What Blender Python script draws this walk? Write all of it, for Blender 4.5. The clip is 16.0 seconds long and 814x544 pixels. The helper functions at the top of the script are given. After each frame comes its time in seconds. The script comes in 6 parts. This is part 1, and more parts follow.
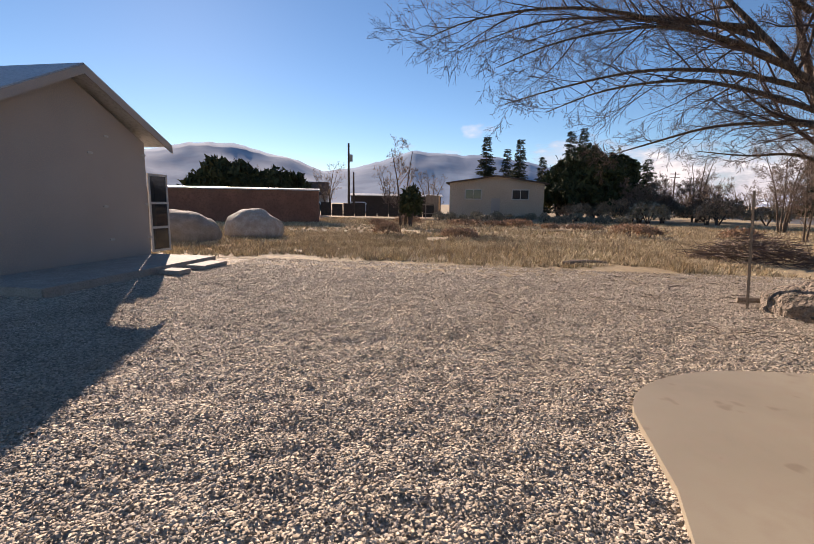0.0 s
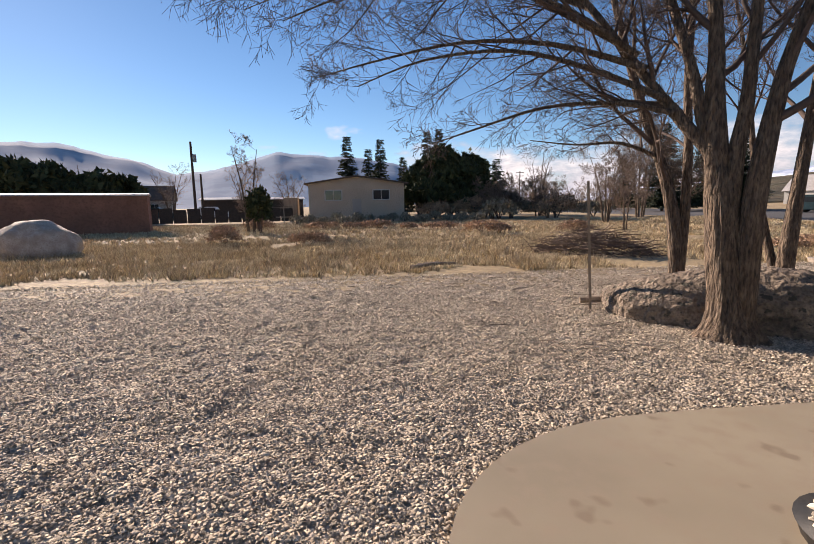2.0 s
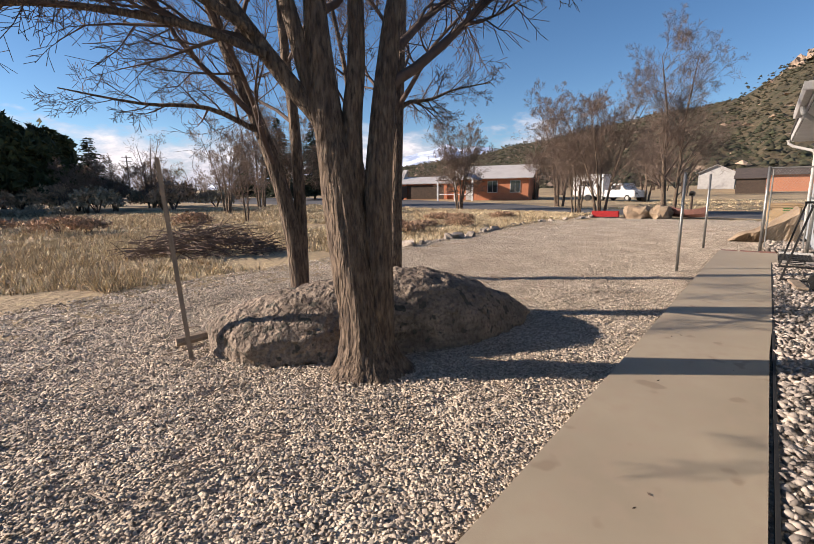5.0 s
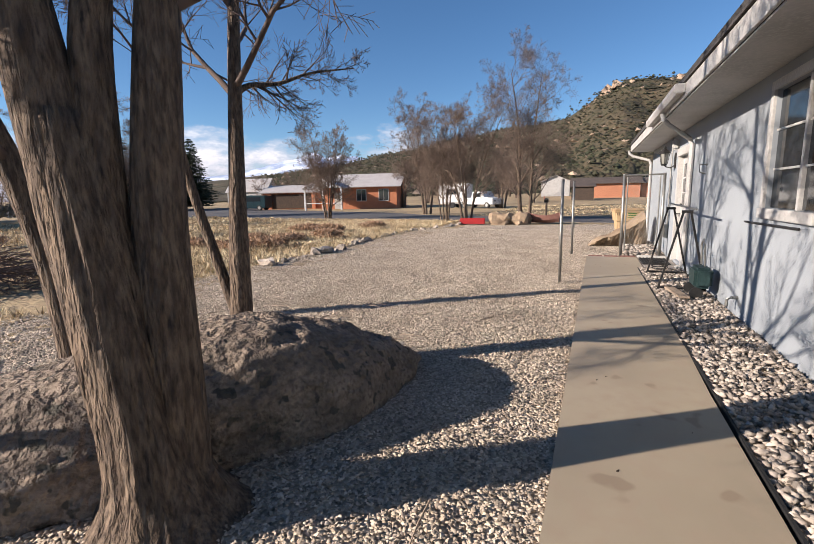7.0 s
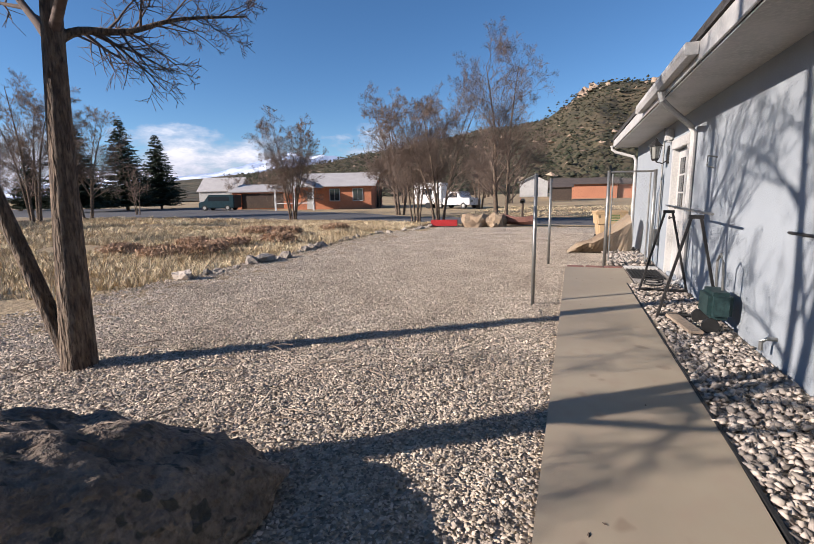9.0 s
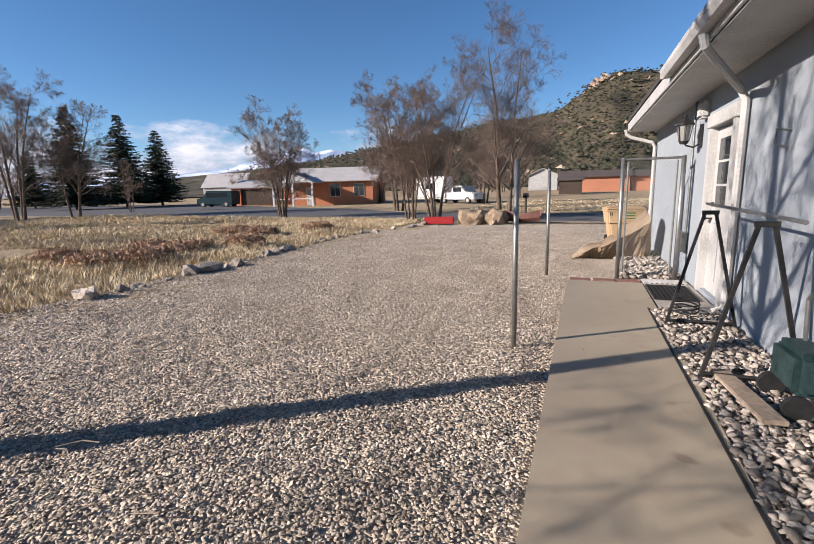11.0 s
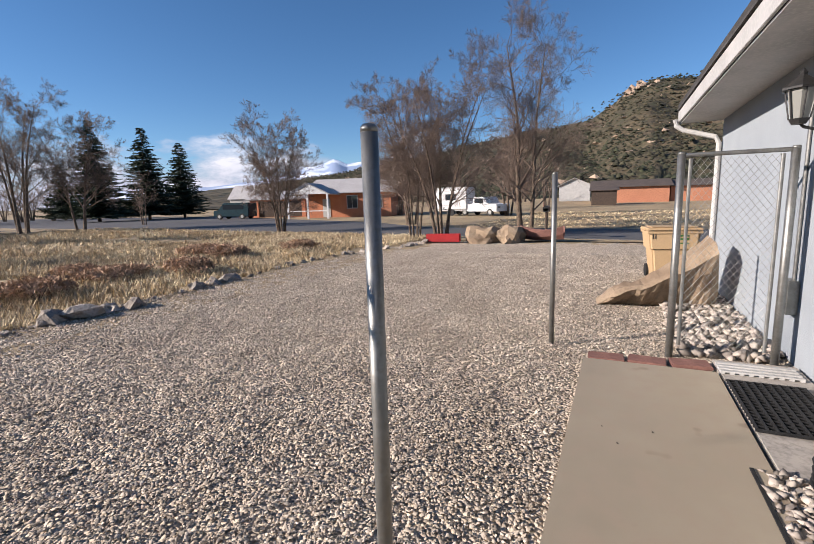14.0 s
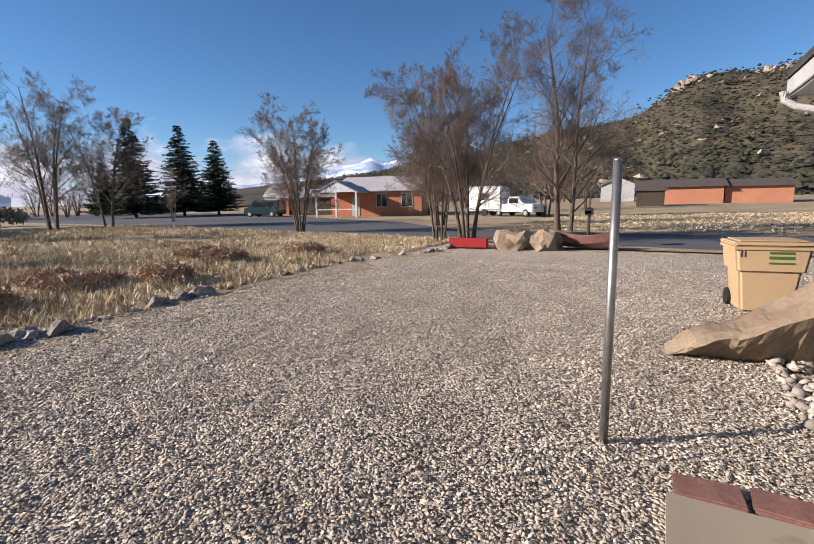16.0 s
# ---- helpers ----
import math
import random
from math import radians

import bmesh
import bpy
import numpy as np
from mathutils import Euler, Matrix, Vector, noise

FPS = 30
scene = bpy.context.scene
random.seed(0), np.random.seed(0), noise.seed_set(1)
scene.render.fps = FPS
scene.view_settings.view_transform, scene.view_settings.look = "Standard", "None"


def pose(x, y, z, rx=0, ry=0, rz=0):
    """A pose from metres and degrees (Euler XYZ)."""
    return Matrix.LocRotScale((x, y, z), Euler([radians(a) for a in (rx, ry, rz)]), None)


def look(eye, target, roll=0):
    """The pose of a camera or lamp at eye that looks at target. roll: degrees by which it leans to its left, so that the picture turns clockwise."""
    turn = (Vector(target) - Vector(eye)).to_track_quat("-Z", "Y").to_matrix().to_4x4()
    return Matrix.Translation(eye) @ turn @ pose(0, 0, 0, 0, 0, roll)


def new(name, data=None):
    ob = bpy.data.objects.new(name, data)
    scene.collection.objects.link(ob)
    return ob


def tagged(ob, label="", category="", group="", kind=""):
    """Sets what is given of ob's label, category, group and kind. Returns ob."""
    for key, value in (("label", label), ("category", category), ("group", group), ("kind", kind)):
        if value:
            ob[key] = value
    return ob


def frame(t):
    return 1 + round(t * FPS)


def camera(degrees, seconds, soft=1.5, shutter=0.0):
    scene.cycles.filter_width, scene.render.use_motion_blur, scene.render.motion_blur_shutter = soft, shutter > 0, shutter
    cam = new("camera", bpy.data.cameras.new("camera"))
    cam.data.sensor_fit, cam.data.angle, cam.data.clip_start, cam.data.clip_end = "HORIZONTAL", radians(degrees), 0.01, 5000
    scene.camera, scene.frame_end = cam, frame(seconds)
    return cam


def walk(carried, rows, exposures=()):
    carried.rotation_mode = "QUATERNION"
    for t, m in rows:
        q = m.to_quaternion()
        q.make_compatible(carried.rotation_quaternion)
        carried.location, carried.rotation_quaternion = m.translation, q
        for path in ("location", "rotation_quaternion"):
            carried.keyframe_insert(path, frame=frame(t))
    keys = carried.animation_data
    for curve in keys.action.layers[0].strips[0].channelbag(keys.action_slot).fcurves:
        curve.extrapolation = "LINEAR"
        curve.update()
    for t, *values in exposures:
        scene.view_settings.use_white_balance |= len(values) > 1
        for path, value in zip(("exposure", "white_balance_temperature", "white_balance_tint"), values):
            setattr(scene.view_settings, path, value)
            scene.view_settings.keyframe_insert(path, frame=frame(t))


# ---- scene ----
cam = camera(84.5, 16.0, soft=0.8)
METRES, EYE, TILT, LEAN, TURN = 14.4, 1.5, 0.0, 0.0, 9.5
ROWS = [
    (0.0, 0.0, 0.0, 0.0, 0.14, -8.69, -0.92),
    (0.5, 0.0153, 0.0248, -0.0022, -1.71, -8.87, -0.71),
    (1.0, 0.0343, 0.0508, -0.0009, -5.07, -8.83, -0.31),
    (1.5, 0.0558, 0.0783, -0.0, -9.91, -8.62, 0.35),
    (2.0, 0.0751, 0.1086, -0.0009, -16.21, -8.5, 0.87),
    (2.5, 0.0959, 0.1324, -0.0005, -23.16, -8.73, 1.18),
    (3.0, 0.1163, 0.1534, -0.0008, -30.26, -9.46, 1.2),
    (3.5, 0.1363, 0.1741, -0.0015, -37.38, -10.21, 1.0),
    (4.0, 0.1577, 0.1908, -0.0024, -44.89, -10.63, 0.76),
    (4.5, 0.1777, 0.2044, -0.0023, -52.99, -10.66, 0.68),
    (5.0, 0.1968, 0.2189, -0.0011, -61.05, -10.46, 0.8),
    (7.5, 0.3231, 0.2525, -0.0018, -78.82, -9.6, 1.22),
    (8.0, 0.3549, 0.2489, -0.0024, -79.69, -9.65, 1.19),
    (8.5, 0.3862, 0.2406, -0.0033, -79.95, -9.72, 1.09),
    (9.0, 0.4165, 0.2343, -0.0032, -79.88, -9.7, 0.97),
    (11.5, 0.5843, 0.197, -0.0026, -78.17, -10.45, 1.59),
    (12.0, 0.6186, 0.1927, -0.0024, -77.48, -10.27, 1.66),
    (12.5, 0.6534, 0.1829, -0.0025, -76.9, -10.04, 1.64),
    (13.0, 0.6874, 0.1748, -0.0016, -76.37, -9.78, 1.66),
    (13.5, 0.7215, 0.1694, -0.0017, -75.79, -9.5, 1.6),
    (14.0, 0.7546, 0.1637, -0.0004, -74.85, -8.92, 1.58),
    (14.5, 0.7883, 0.1638, 0.0007, -73.82, -8.43, 1.47),
    (15.0, 0.8212, 0.1625, 0.0003, -72.65, -8.26, 1.36),
    (15.5, 0.8528, 0.162, 0.0002, -71.35, -8.47, 1.18),
    (16.0, 0.8839, 0.1652, 0.0011, -70.36, -8.98, 1.06),
]
EXPOSURES = [(0.0, 1.0, 7000, 17), (5.0, 1.05, 6600, 13), (7.5, 1.08, 6250, 12), (9.0, 1.0, 6050, 12), (12.0, 0.97, 6050, 12), (16.0, 0.92, 6050, 12)]
walk(cam, [(t, pose(0, 0, EYE, TILT, LEAN, TURN) @ pose(METRES * x, METRES * y, METRES * z, 90 + pitch, roll, yaw)) for t, x, y, z, yaw, pitch, roll in ROWS], EXPOSURES)

# ---------- world and light ----------
SUN_AZ, SUN_EL = 125.0, 21.0
world = bpy.data.worlds.new("sky_world")
scene.world = world
world.use_nodes = True
wn = world.node_tree.nodes
sky = wn.new("ShaderNodeTexSky")
sky.sky_type = "NISHITA"
sky.sun_disc = False
sky.sun_elevation = radians(SUN_EL)
sky.sun_rotation = radians(90 - SUN_AZ)
sky.altitude = 1500
sky.air_density = 1.0
sky.dust_density = 0.1
sky.ozone_density = 3.0
wn["Background"].inputs["Strength"].default_value = 0.066
vivid = wn.new("ShaderNodeHueSaturation")
vivid.inputs["Saturation"].default_value = 1.12
world.node_tree.links.new(sky.outputs["Color"], vivid.inputs["Color"])
world.node_tree.links.new(vivid.outputs["Color"], wn["Background"].inputs["Color"])
SUN_DIR = Vector((math.cos(radians(SUN_AZ)) * math.cos(radians(SUN_EL)), math.sin(radians(SUN_AZ)) * math.cos(radians(SUN_EL)), math.sin(radians(SUN_EL))))
sun_data = bpy.data.lights.new("sun", "SUN")
sun_data.energy, sun_data.angle, sun_data.color = 5.0, radians(0.53), (1.0, 0.86, 0.73)
sun = new("sun", sun_data)
sun.matrix_world = look(SUN_DIR * 80, (0, 0, 0))


# ---------- materials ----------
def material(name, base, other=None, rough=0.9, scale=4.0, fine=60.0, bump=0.3, bump_scale=None, metal=0.0, stretch=(1, 1, 1), third=None, depth=0.01, by_piece=0.0, spots=None, cells=None):
    """Two-scale procedural surface: base and other mixed by a broad noise, third by a fine one."""
    m = bpy.data.materials.new(name)
    m.use_nodes = True
    n, l = m.node_tree.nodes, m.node_tree.links
    bsdf = n["Principled BSDF"]
    bsdf.inputs["Roughness"].default_value, bsdf.inputs["Metallic"].default_value = rough, metal
    bsdf.inputs["Specular IOR Level"].default_value = 0.3
    co = n.new("ShaderNodeTexCoord")
    mp = n.new("ShaderNodeMapping")
    mp.inputs["Scale"].default_value = stretch
    l.new(co.outputs["Object"], mp.inputs["Vector"])

    def tex(s, detail=5):
        t = n.new("ShaderNodeTexNoise")
        t.inputs["Scale"].default_value, t.inputs["Detail"].default_value = s, detail
        l.new(mp.outputs["Vector"], t.inputs["Vector"])
        return t

    def ramp(src, a, b):
        r = n.new("ShaderNodeMapRange")
        r.inputs["From Min"].default_value, r.inputs["From Max"].default_value = a, b
        l.new(src, r.inputs["Value"])
        return r.outputs["Result"]

    def mix(fac, a, b):
        x = n.new("ShaderNodeMix")
        x.data_type = "RGBA"
        l.new(fac, x.inputs["Factor"])
        for v, s in ((a, x.inputs["A"]), (b, x.inputs["B"])):
            if isinstance(v, tuple):
                s.default_value = (*v, 1)
            else:
                l.new(v, s)
        return x.outputs["Result"]

    other = other or tuple(c * 0.75 for c in base)
    third = third or tuple(c * 0.6 for c in base)
    broad, small = tex(scale), tex(fine, 3)
    col = mix(ramp(broad.outputs["Fac"], 0.35, 0.65), base, other)
    col = mix(ramp(small.outputs["Fac"], 0.45, 0.75), col, third)
    if spots:
        sp = tex(spots[0], 2)
        col = mix(ramp(sp.outputs["Fac"], spots[1], spots[1] + 0.05), col, spots[2])
    cell = None
    if cells:
        cell = n.new("ShaderNodeTexVoronoi")
        cell.inputs["Scale"].default_value = cells[0]
        l.new(mp.outputs["Vector"], cell.inputs["Vector"])
        shade = n.new("ShaderNodeSeparateColor")
        l.new(cell.outputs["Color"], shade.inputs["Color"])
        span = n.new("ShaderNodeMapRange")
        span.inputs["To Min"].default_value, span.inputs["To Max"].default_value = 1 - cells[1], 1 + cells[1]
        l.new(shade.outputs["Red"], span.inputs["Value"])
        tone = n.new("ShaderNodeHueSaturation")
        l.new(span.outputs["Result"], tone.inputs["Value"])
        l.new(col, tone.inputs["Color"])
        col = tone.outputs["Color"]
    if by_piece:
        inf = n.new("ShaderNodeObjectInfo")
        geo = n.new("ShaderNodeNewGeometry")
        add = n.new("ShaderNodeMath")
        add.operation = "ADD"
        l.new(inf.outputs["Random"], add.inputs[0])
        l.new(geo.outputs["Random Per Island"], add.inputs[1])
        fr = n.new("ShaderNodeMath")
        fr.operation = "FRACT"
        l.new(add.outputs[0], fr.inputs[0])
        hsv = n.new("ShaderNodeHueSaturation")
        l.new(ramp(fr.outputs[0], 0, 1), hsv.inputs["Value"])
        hsv.inputs["Value"].default_value = 1
        rr = n.new("ShaderNodeMapRange")
        rr.inputs["To Min"].default_value, rr.inputs["To Max"].default_value = 1 - by_piece, 1 + by_piece
        l.new(fr.outputs[0], rr.inputs["Value"])
        l.new(rr.outputs["Result"], hsv.inputs["Value"])
        l.new(col, hsv.inputs["Color"])
        col = hsv.outputs["Color"]
    l.new(col, bsdf.inputs["Base Color"])
    if bump:
        bt = tex(bump_scale or fine, 6)
        bp = n.new("ShaderNodeBump")
        bp.inputs["Strength"].default_value, bp.inputs["Distance"].default_value = bump, depth
        if cell:
            low = n.new("ShaderNodeMath")
            low.operation = "SUBTRACT"
            l.new(bt.outputs["Fac"], low.inputs[0])
            l.new(cell.outputs["Distance"], low.inputs[1])
            l.new(low.outputs[0], bp.inputs["Height"])
        else:
            l.new(bt.outputs["Fac"], bp.inputs["Height"])
        l.new(bp.outputs["Normal"], bsdf.inputs["Normal"])
    return m


def glass_material(name, tint=(0.02, 0.025, 0.03)):
    m = bpy.data.materials.new(name)
    m.use_nodes = True
    b = m.node_tree.nodes["Principled BSDF"]
    b.inputs["Base Color"].default_value = (*tint, 1)
    b.inputs["Roughness"].default_value = 0.06
    b.inputs["Specular IOR Level"].default_value = 0.6
    return m


M_SOIL = material("dry_soil", (0.37, 0.28, 0.165), (0.25, 0.185, 0.11), scale=0.3, fine=5, bump=0.8, bump_scale=9, depth=0.06, third=(0.44, 0.34, 0.19))
M_GRAVEL = material("gravel_bed", (0.50, 0.42, 0.32), (0.43, 0.36, 0.275), scale=0.5, fine=28, bump=1.0, bump_scale=12, depth=0.03, third=(0.36, 0.30, 0.235), cells=(42, 0.45))
# broad darker brown patches put shading of drifts and footprints into the colour
M_STONE = material("gravel_stone", (0.53, 0.455, 0.365), (0.34, 0.28, 0.215), scale=1.3, fine=40, bump=0.2, by_piece=0.5, third=(0.43, 0.365, 0.29))
M_COBBLE = material("river_stone", (0.34, 0.30, 0.25), (0.24, 0.205, 0.175), scale=6, fine=50, bump=0.4, by_piece=0.55, third=(0.36, 0.31, 0.27), rough=0.85)
M_CONCRETE = material("concrete", (0.342, 0.288, 0.208), (0.278, 0.233, 0.168), rough=0.52, scale=0.8, fine=7, bump=0.15, bump_scale=120, third=(0.31, 0.25, 0.182), depth=0.004, spots=(3.5, 0.66, (0.24, 0.19, 0.135)))
M_CONCRETE_GREY = material("grey_concrete", (0.38, 0.345, 0.30), (0.31, 0.28, 0.245), rough=0.85, scale=3, fine=30, bump=0.2)
M_ASPHALT = material("asphalt", (0.10, 0.098, 0.10), (0.075, 0.075, 0.078), scale=0.2, fine=8, bump=0.4, bump_scale=40, third=(0.13, 0.125, 0.12))
M_BARK = material("bark", (0.23, 0.17, 0.12), (0.10, 0.072, 0.053), scale=26, fine=55, bump=1.0, bump_scale=30, stretch=(1, 1, 0.22), third=(0.04, 0.031, 0.026), depth=0.09)
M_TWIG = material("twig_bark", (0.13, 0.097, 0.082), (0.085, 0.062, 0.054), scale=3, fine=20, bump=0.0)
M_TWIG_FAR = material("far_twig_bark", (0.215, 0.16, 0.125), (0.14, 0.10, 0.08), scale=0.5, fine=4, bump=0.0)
M_BOULDER = material("granite_boulder", (0.34, 0.27, 0.205), (0.165, 0.13, 0.10), scale=4.5, fine=30, bump=1.0, bump_scale=16, third=(0.13, 0.10, 0.08), depth=0.12, spots=(11, 0.60, (0.09, 0.082, 0.064)))
M_ROCK_TAN = material("tan_rock", (0.32, 0.245, 0.165), (0.20, 0.142, 0.092), scale=2, fine=22, bump=0.7, bump_scale=14, third=(0.20, 0.145, 0.095), depth=0.03)
M_ROCK_GREY = material("pale_rock", (0.37, 0.33, 0.28), (0.27, 0.225, 0.18), scale=4, fine=25, bump=0.8, third=(0.22, 0.18, 0.15), depth=0.03, by_piece=0.4)
M_STUCCO = material("pale_blue_stucco", (0.285, 0.312, 0.335), (0.25, 0.275, 0.297), scale=1.5, fine=140, bump=0.45, bump_scale=70, third=(0.265, 0.29, 0.313), depth=0.01)
M_WHITE = material("white_paint", (0.42, 0.415, 0.40), (0.34, 0.335, 0.32), rough=0.6, scale=2.2, fine=30, bump=0.08, third=(0.47, 0.455, 0.43))
M_SHINGLE = material("dark_shingle", (0.075, 0.07, 0.068), (0.05, 0.048, 0.046), scale=3, fine=25, bump=0.6)
M_SHED = material("beige_shed_siding", (0.35, 0.32, 0.29), (0.315, 0.288, 0.26), scale=0.8, fine=40, bump=0.1, third=(0.40, 0.34, 0.285))
M_METALROOF = material("pale_metal_roof", (0.52, 0.52, 0.53), (0.46, 0.46, 0.47), rough=0.5, scale=1, fine=15, bump=0.05)
M_GALV = material("galvanised_steel", (0.33, 0.33, 0.31), (0.23, 0.23, 0.22), rough=0.46, metal=0.85, scale=9, fine=60, bump=0.08, third=(0.25, 0.24, 0.22))
M_IRON = material("black_iron", (0.018, 0.018, 0.019), (0.03, 0.028, 0.026), rough=0.5, scale=8, fine=60, bump=0.1)
M_BIN = material("tan_bin_plastic", (0.44, 0.31, 0.175), (0.40, 0.28, 0.155), rough=0.6, scale=2, fine=50, bump=0.05, third=(0.37, 0.26, 0.145))
M_GREEN_INK = material("green_print", (0.05, 0.14, 0.03), rough=0.7, bump=0)
M_RED = material("red_paint", (0.42, 0.03, 0.03), (0.34, 0.028, 0.03), rough=0.5, scale=5, fine=40, bump=0.1)
M_MAROON = material("dull_red_brick", (0.23, 0.115, 0.09), (0.17, 0.085, 0.07), scale=6, fine=40, bump=0.3)
M_BRICK = material("orange_brick", (0.43, 0.17, 0.085), (0.36, 0.135, 0.07), scale=1.5, fine=12, bump=0.2, third=(0.48, 0.21, 0.12))
M_ORANGE = material("orange_stucco", (0.45, 0.20, 0.115), (0.39, 0.17, 0.10), scale=0.5, fine=6, bump=0.1)
M_GREYROOF = material("pale_grey_shingle", (0.45, 0.43, 0.42), (0.38, 0.365, 0.355), scale=1, fine=8, bump=0.3)
M_BROWNROOF = material("brown_roof", (0.11, 0.085, 0.07), (0.08, 0.065, 0.055), scale=1, fine=8, bump=0.3)
M_CREAM = material("cream_siding", (0.47, 0.385, 0.30), (0.43, 0.35, 0.27), scale=0.6, fine=10, bump=0.1)
M_REDFENCE = material("red_brown_wall", (0.28, 0.135, 0.09), (0.20, 0.10, 0.07), scale=0.7, fine=9, bump=0.2)
M_WOOD = material("weathered_wood", (0.34, 0.27, 0.20), (0.25, 0.195, 0.145), scale=4, fine=30, bump=0.4, stretch=(1, 1, 0.2), third=(0.19, 0.15, 0.11))
M_DARKWOOD = material("dark_wood", (0.06, 0.045, 0.035), (0.085, 0.06, 0.045), scale=4, fine=20, bump=0.3)
M_GRASS = material("dry_grass", (0.68, 0.58, 0.39), (0.46, 0.36, 0.22), scale=0.5, fine=3, bump=0, third=(0.29, 0.205, 0.12), by_piece=0.45)
M_BRUSH = material("russet_brush", (0.46, 0.315, 0.205), (0.34, 0.225, 0.15), scale=0.5, fine=4, bump=0, by_piece=0.3)
M_SAGE = material("sage_leaf", (0.30, 0.27, 0.20), (0.22, 0.20, 0.15), scale=1, fine=5, bump=0, by_piece=0.3)
M_NEEDLE = material("conifer_needle", (0.035, 0.052, 0.03), (0.05, 0.062, 0.034), scale=0.6, fine=3, bump=0, third=(0.07, 0.075, 0.045), by_piece=0.4)
M_JUNIPER = material("juniper_leaf", (0.05, 0.062, 0.026), (0.035, 0.045, 0.02), scale=0.5, fine=3, bump=0, third=(0.08, 0.075, 0.03), by_piece=0.4)
M_GLASS = glass_material("dark_window_glass")
M_LAMPGLASS = glass_material("pale_lamp_glass", (0.22, 0.22, 0.20))
M_RUBBER = material("black_rubber", (0.02, 0.02, 0.02), rough=0.7, scale=5, fine=30, bump=0.2)
M_DARK_GREEN = material("dark_green_plastic", (0.018, 0.04, 0.04), (0.025, 0.05, 0.05), rough=0.5, scale=4, fine=30, bump=0.1)
M_TEAL = material("dark_teal_car_paint", (0.012, 0.035, 0.045), rough=0.3, scale=2, fine=9, bump=0)
M_CHALK = material("white_vehicle_paint", (0.75, 0.75, 0.74), rough=0.3, scale=2, fine=9, bump=0)
M_HILL = material("scrub_hillside", (0.105, 0.08, 0.047), (0.06, 0.05, 0.029), scale=0.02, fine=0.16, bump=1.0, bump_scale=0.07, third=(0.042, 0.047, 0.025), depth=6.0)
M_CRAG = material("crag_rock", (0.42, 0.31, 0.22), (0.30, 0.22, 0.16), scale=0.08, fine=0.5, bump=0.8, bump_scale=0.4, third=(0.22, 0.17, 0.13), depth=1.5)
M_SHRUB_FAR = material("hill_shrub", (0.045, 0.05, 0.026), (0.085, 0.07, 0.042), scale=0.03, fine=0.4, bump=0, by_piece=0.5)


def haze_glow_material(name, colour, snow=None):
    m = bpy.data.materials.new(name)
    m.use_nodes = True
    n, l = m.node_tree.nodes, m.node_tree.links
    b = n["Principled BSDF"]
    b.inputs["Roughness"].default_value = 1
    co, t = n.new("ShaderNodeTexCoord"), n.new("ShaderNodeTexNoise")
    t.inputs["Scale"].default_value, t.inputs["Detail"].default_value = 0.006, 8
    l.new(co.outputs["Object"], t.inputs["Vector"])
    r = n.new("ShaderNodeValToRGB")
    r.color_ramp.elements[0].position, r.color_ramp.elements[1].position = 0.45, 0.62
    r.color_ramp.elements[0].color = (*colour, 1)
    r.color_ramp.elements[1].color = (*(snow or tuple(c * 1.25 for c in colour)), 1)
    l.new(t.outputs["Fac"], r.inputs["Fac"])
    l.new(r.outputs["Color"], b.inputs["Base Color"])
    # the same colour also glows faintly, imitating haze over far slopes
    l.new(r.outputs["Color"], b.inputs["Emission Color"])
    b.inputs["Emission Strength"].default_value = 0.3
    return m


# bluish tones are distance haze put into the colour; snow white is real
M_MOUNT = haze_glow_material("haze_blue_mountain", (0.045, 0.09, 0.17), (0.07, 0.125, 0.21))
M_SNOW = haze_glow_material("snowy_mountain", (0.20, 0.25, 0.36), (0.60, 0.64, 0.72))


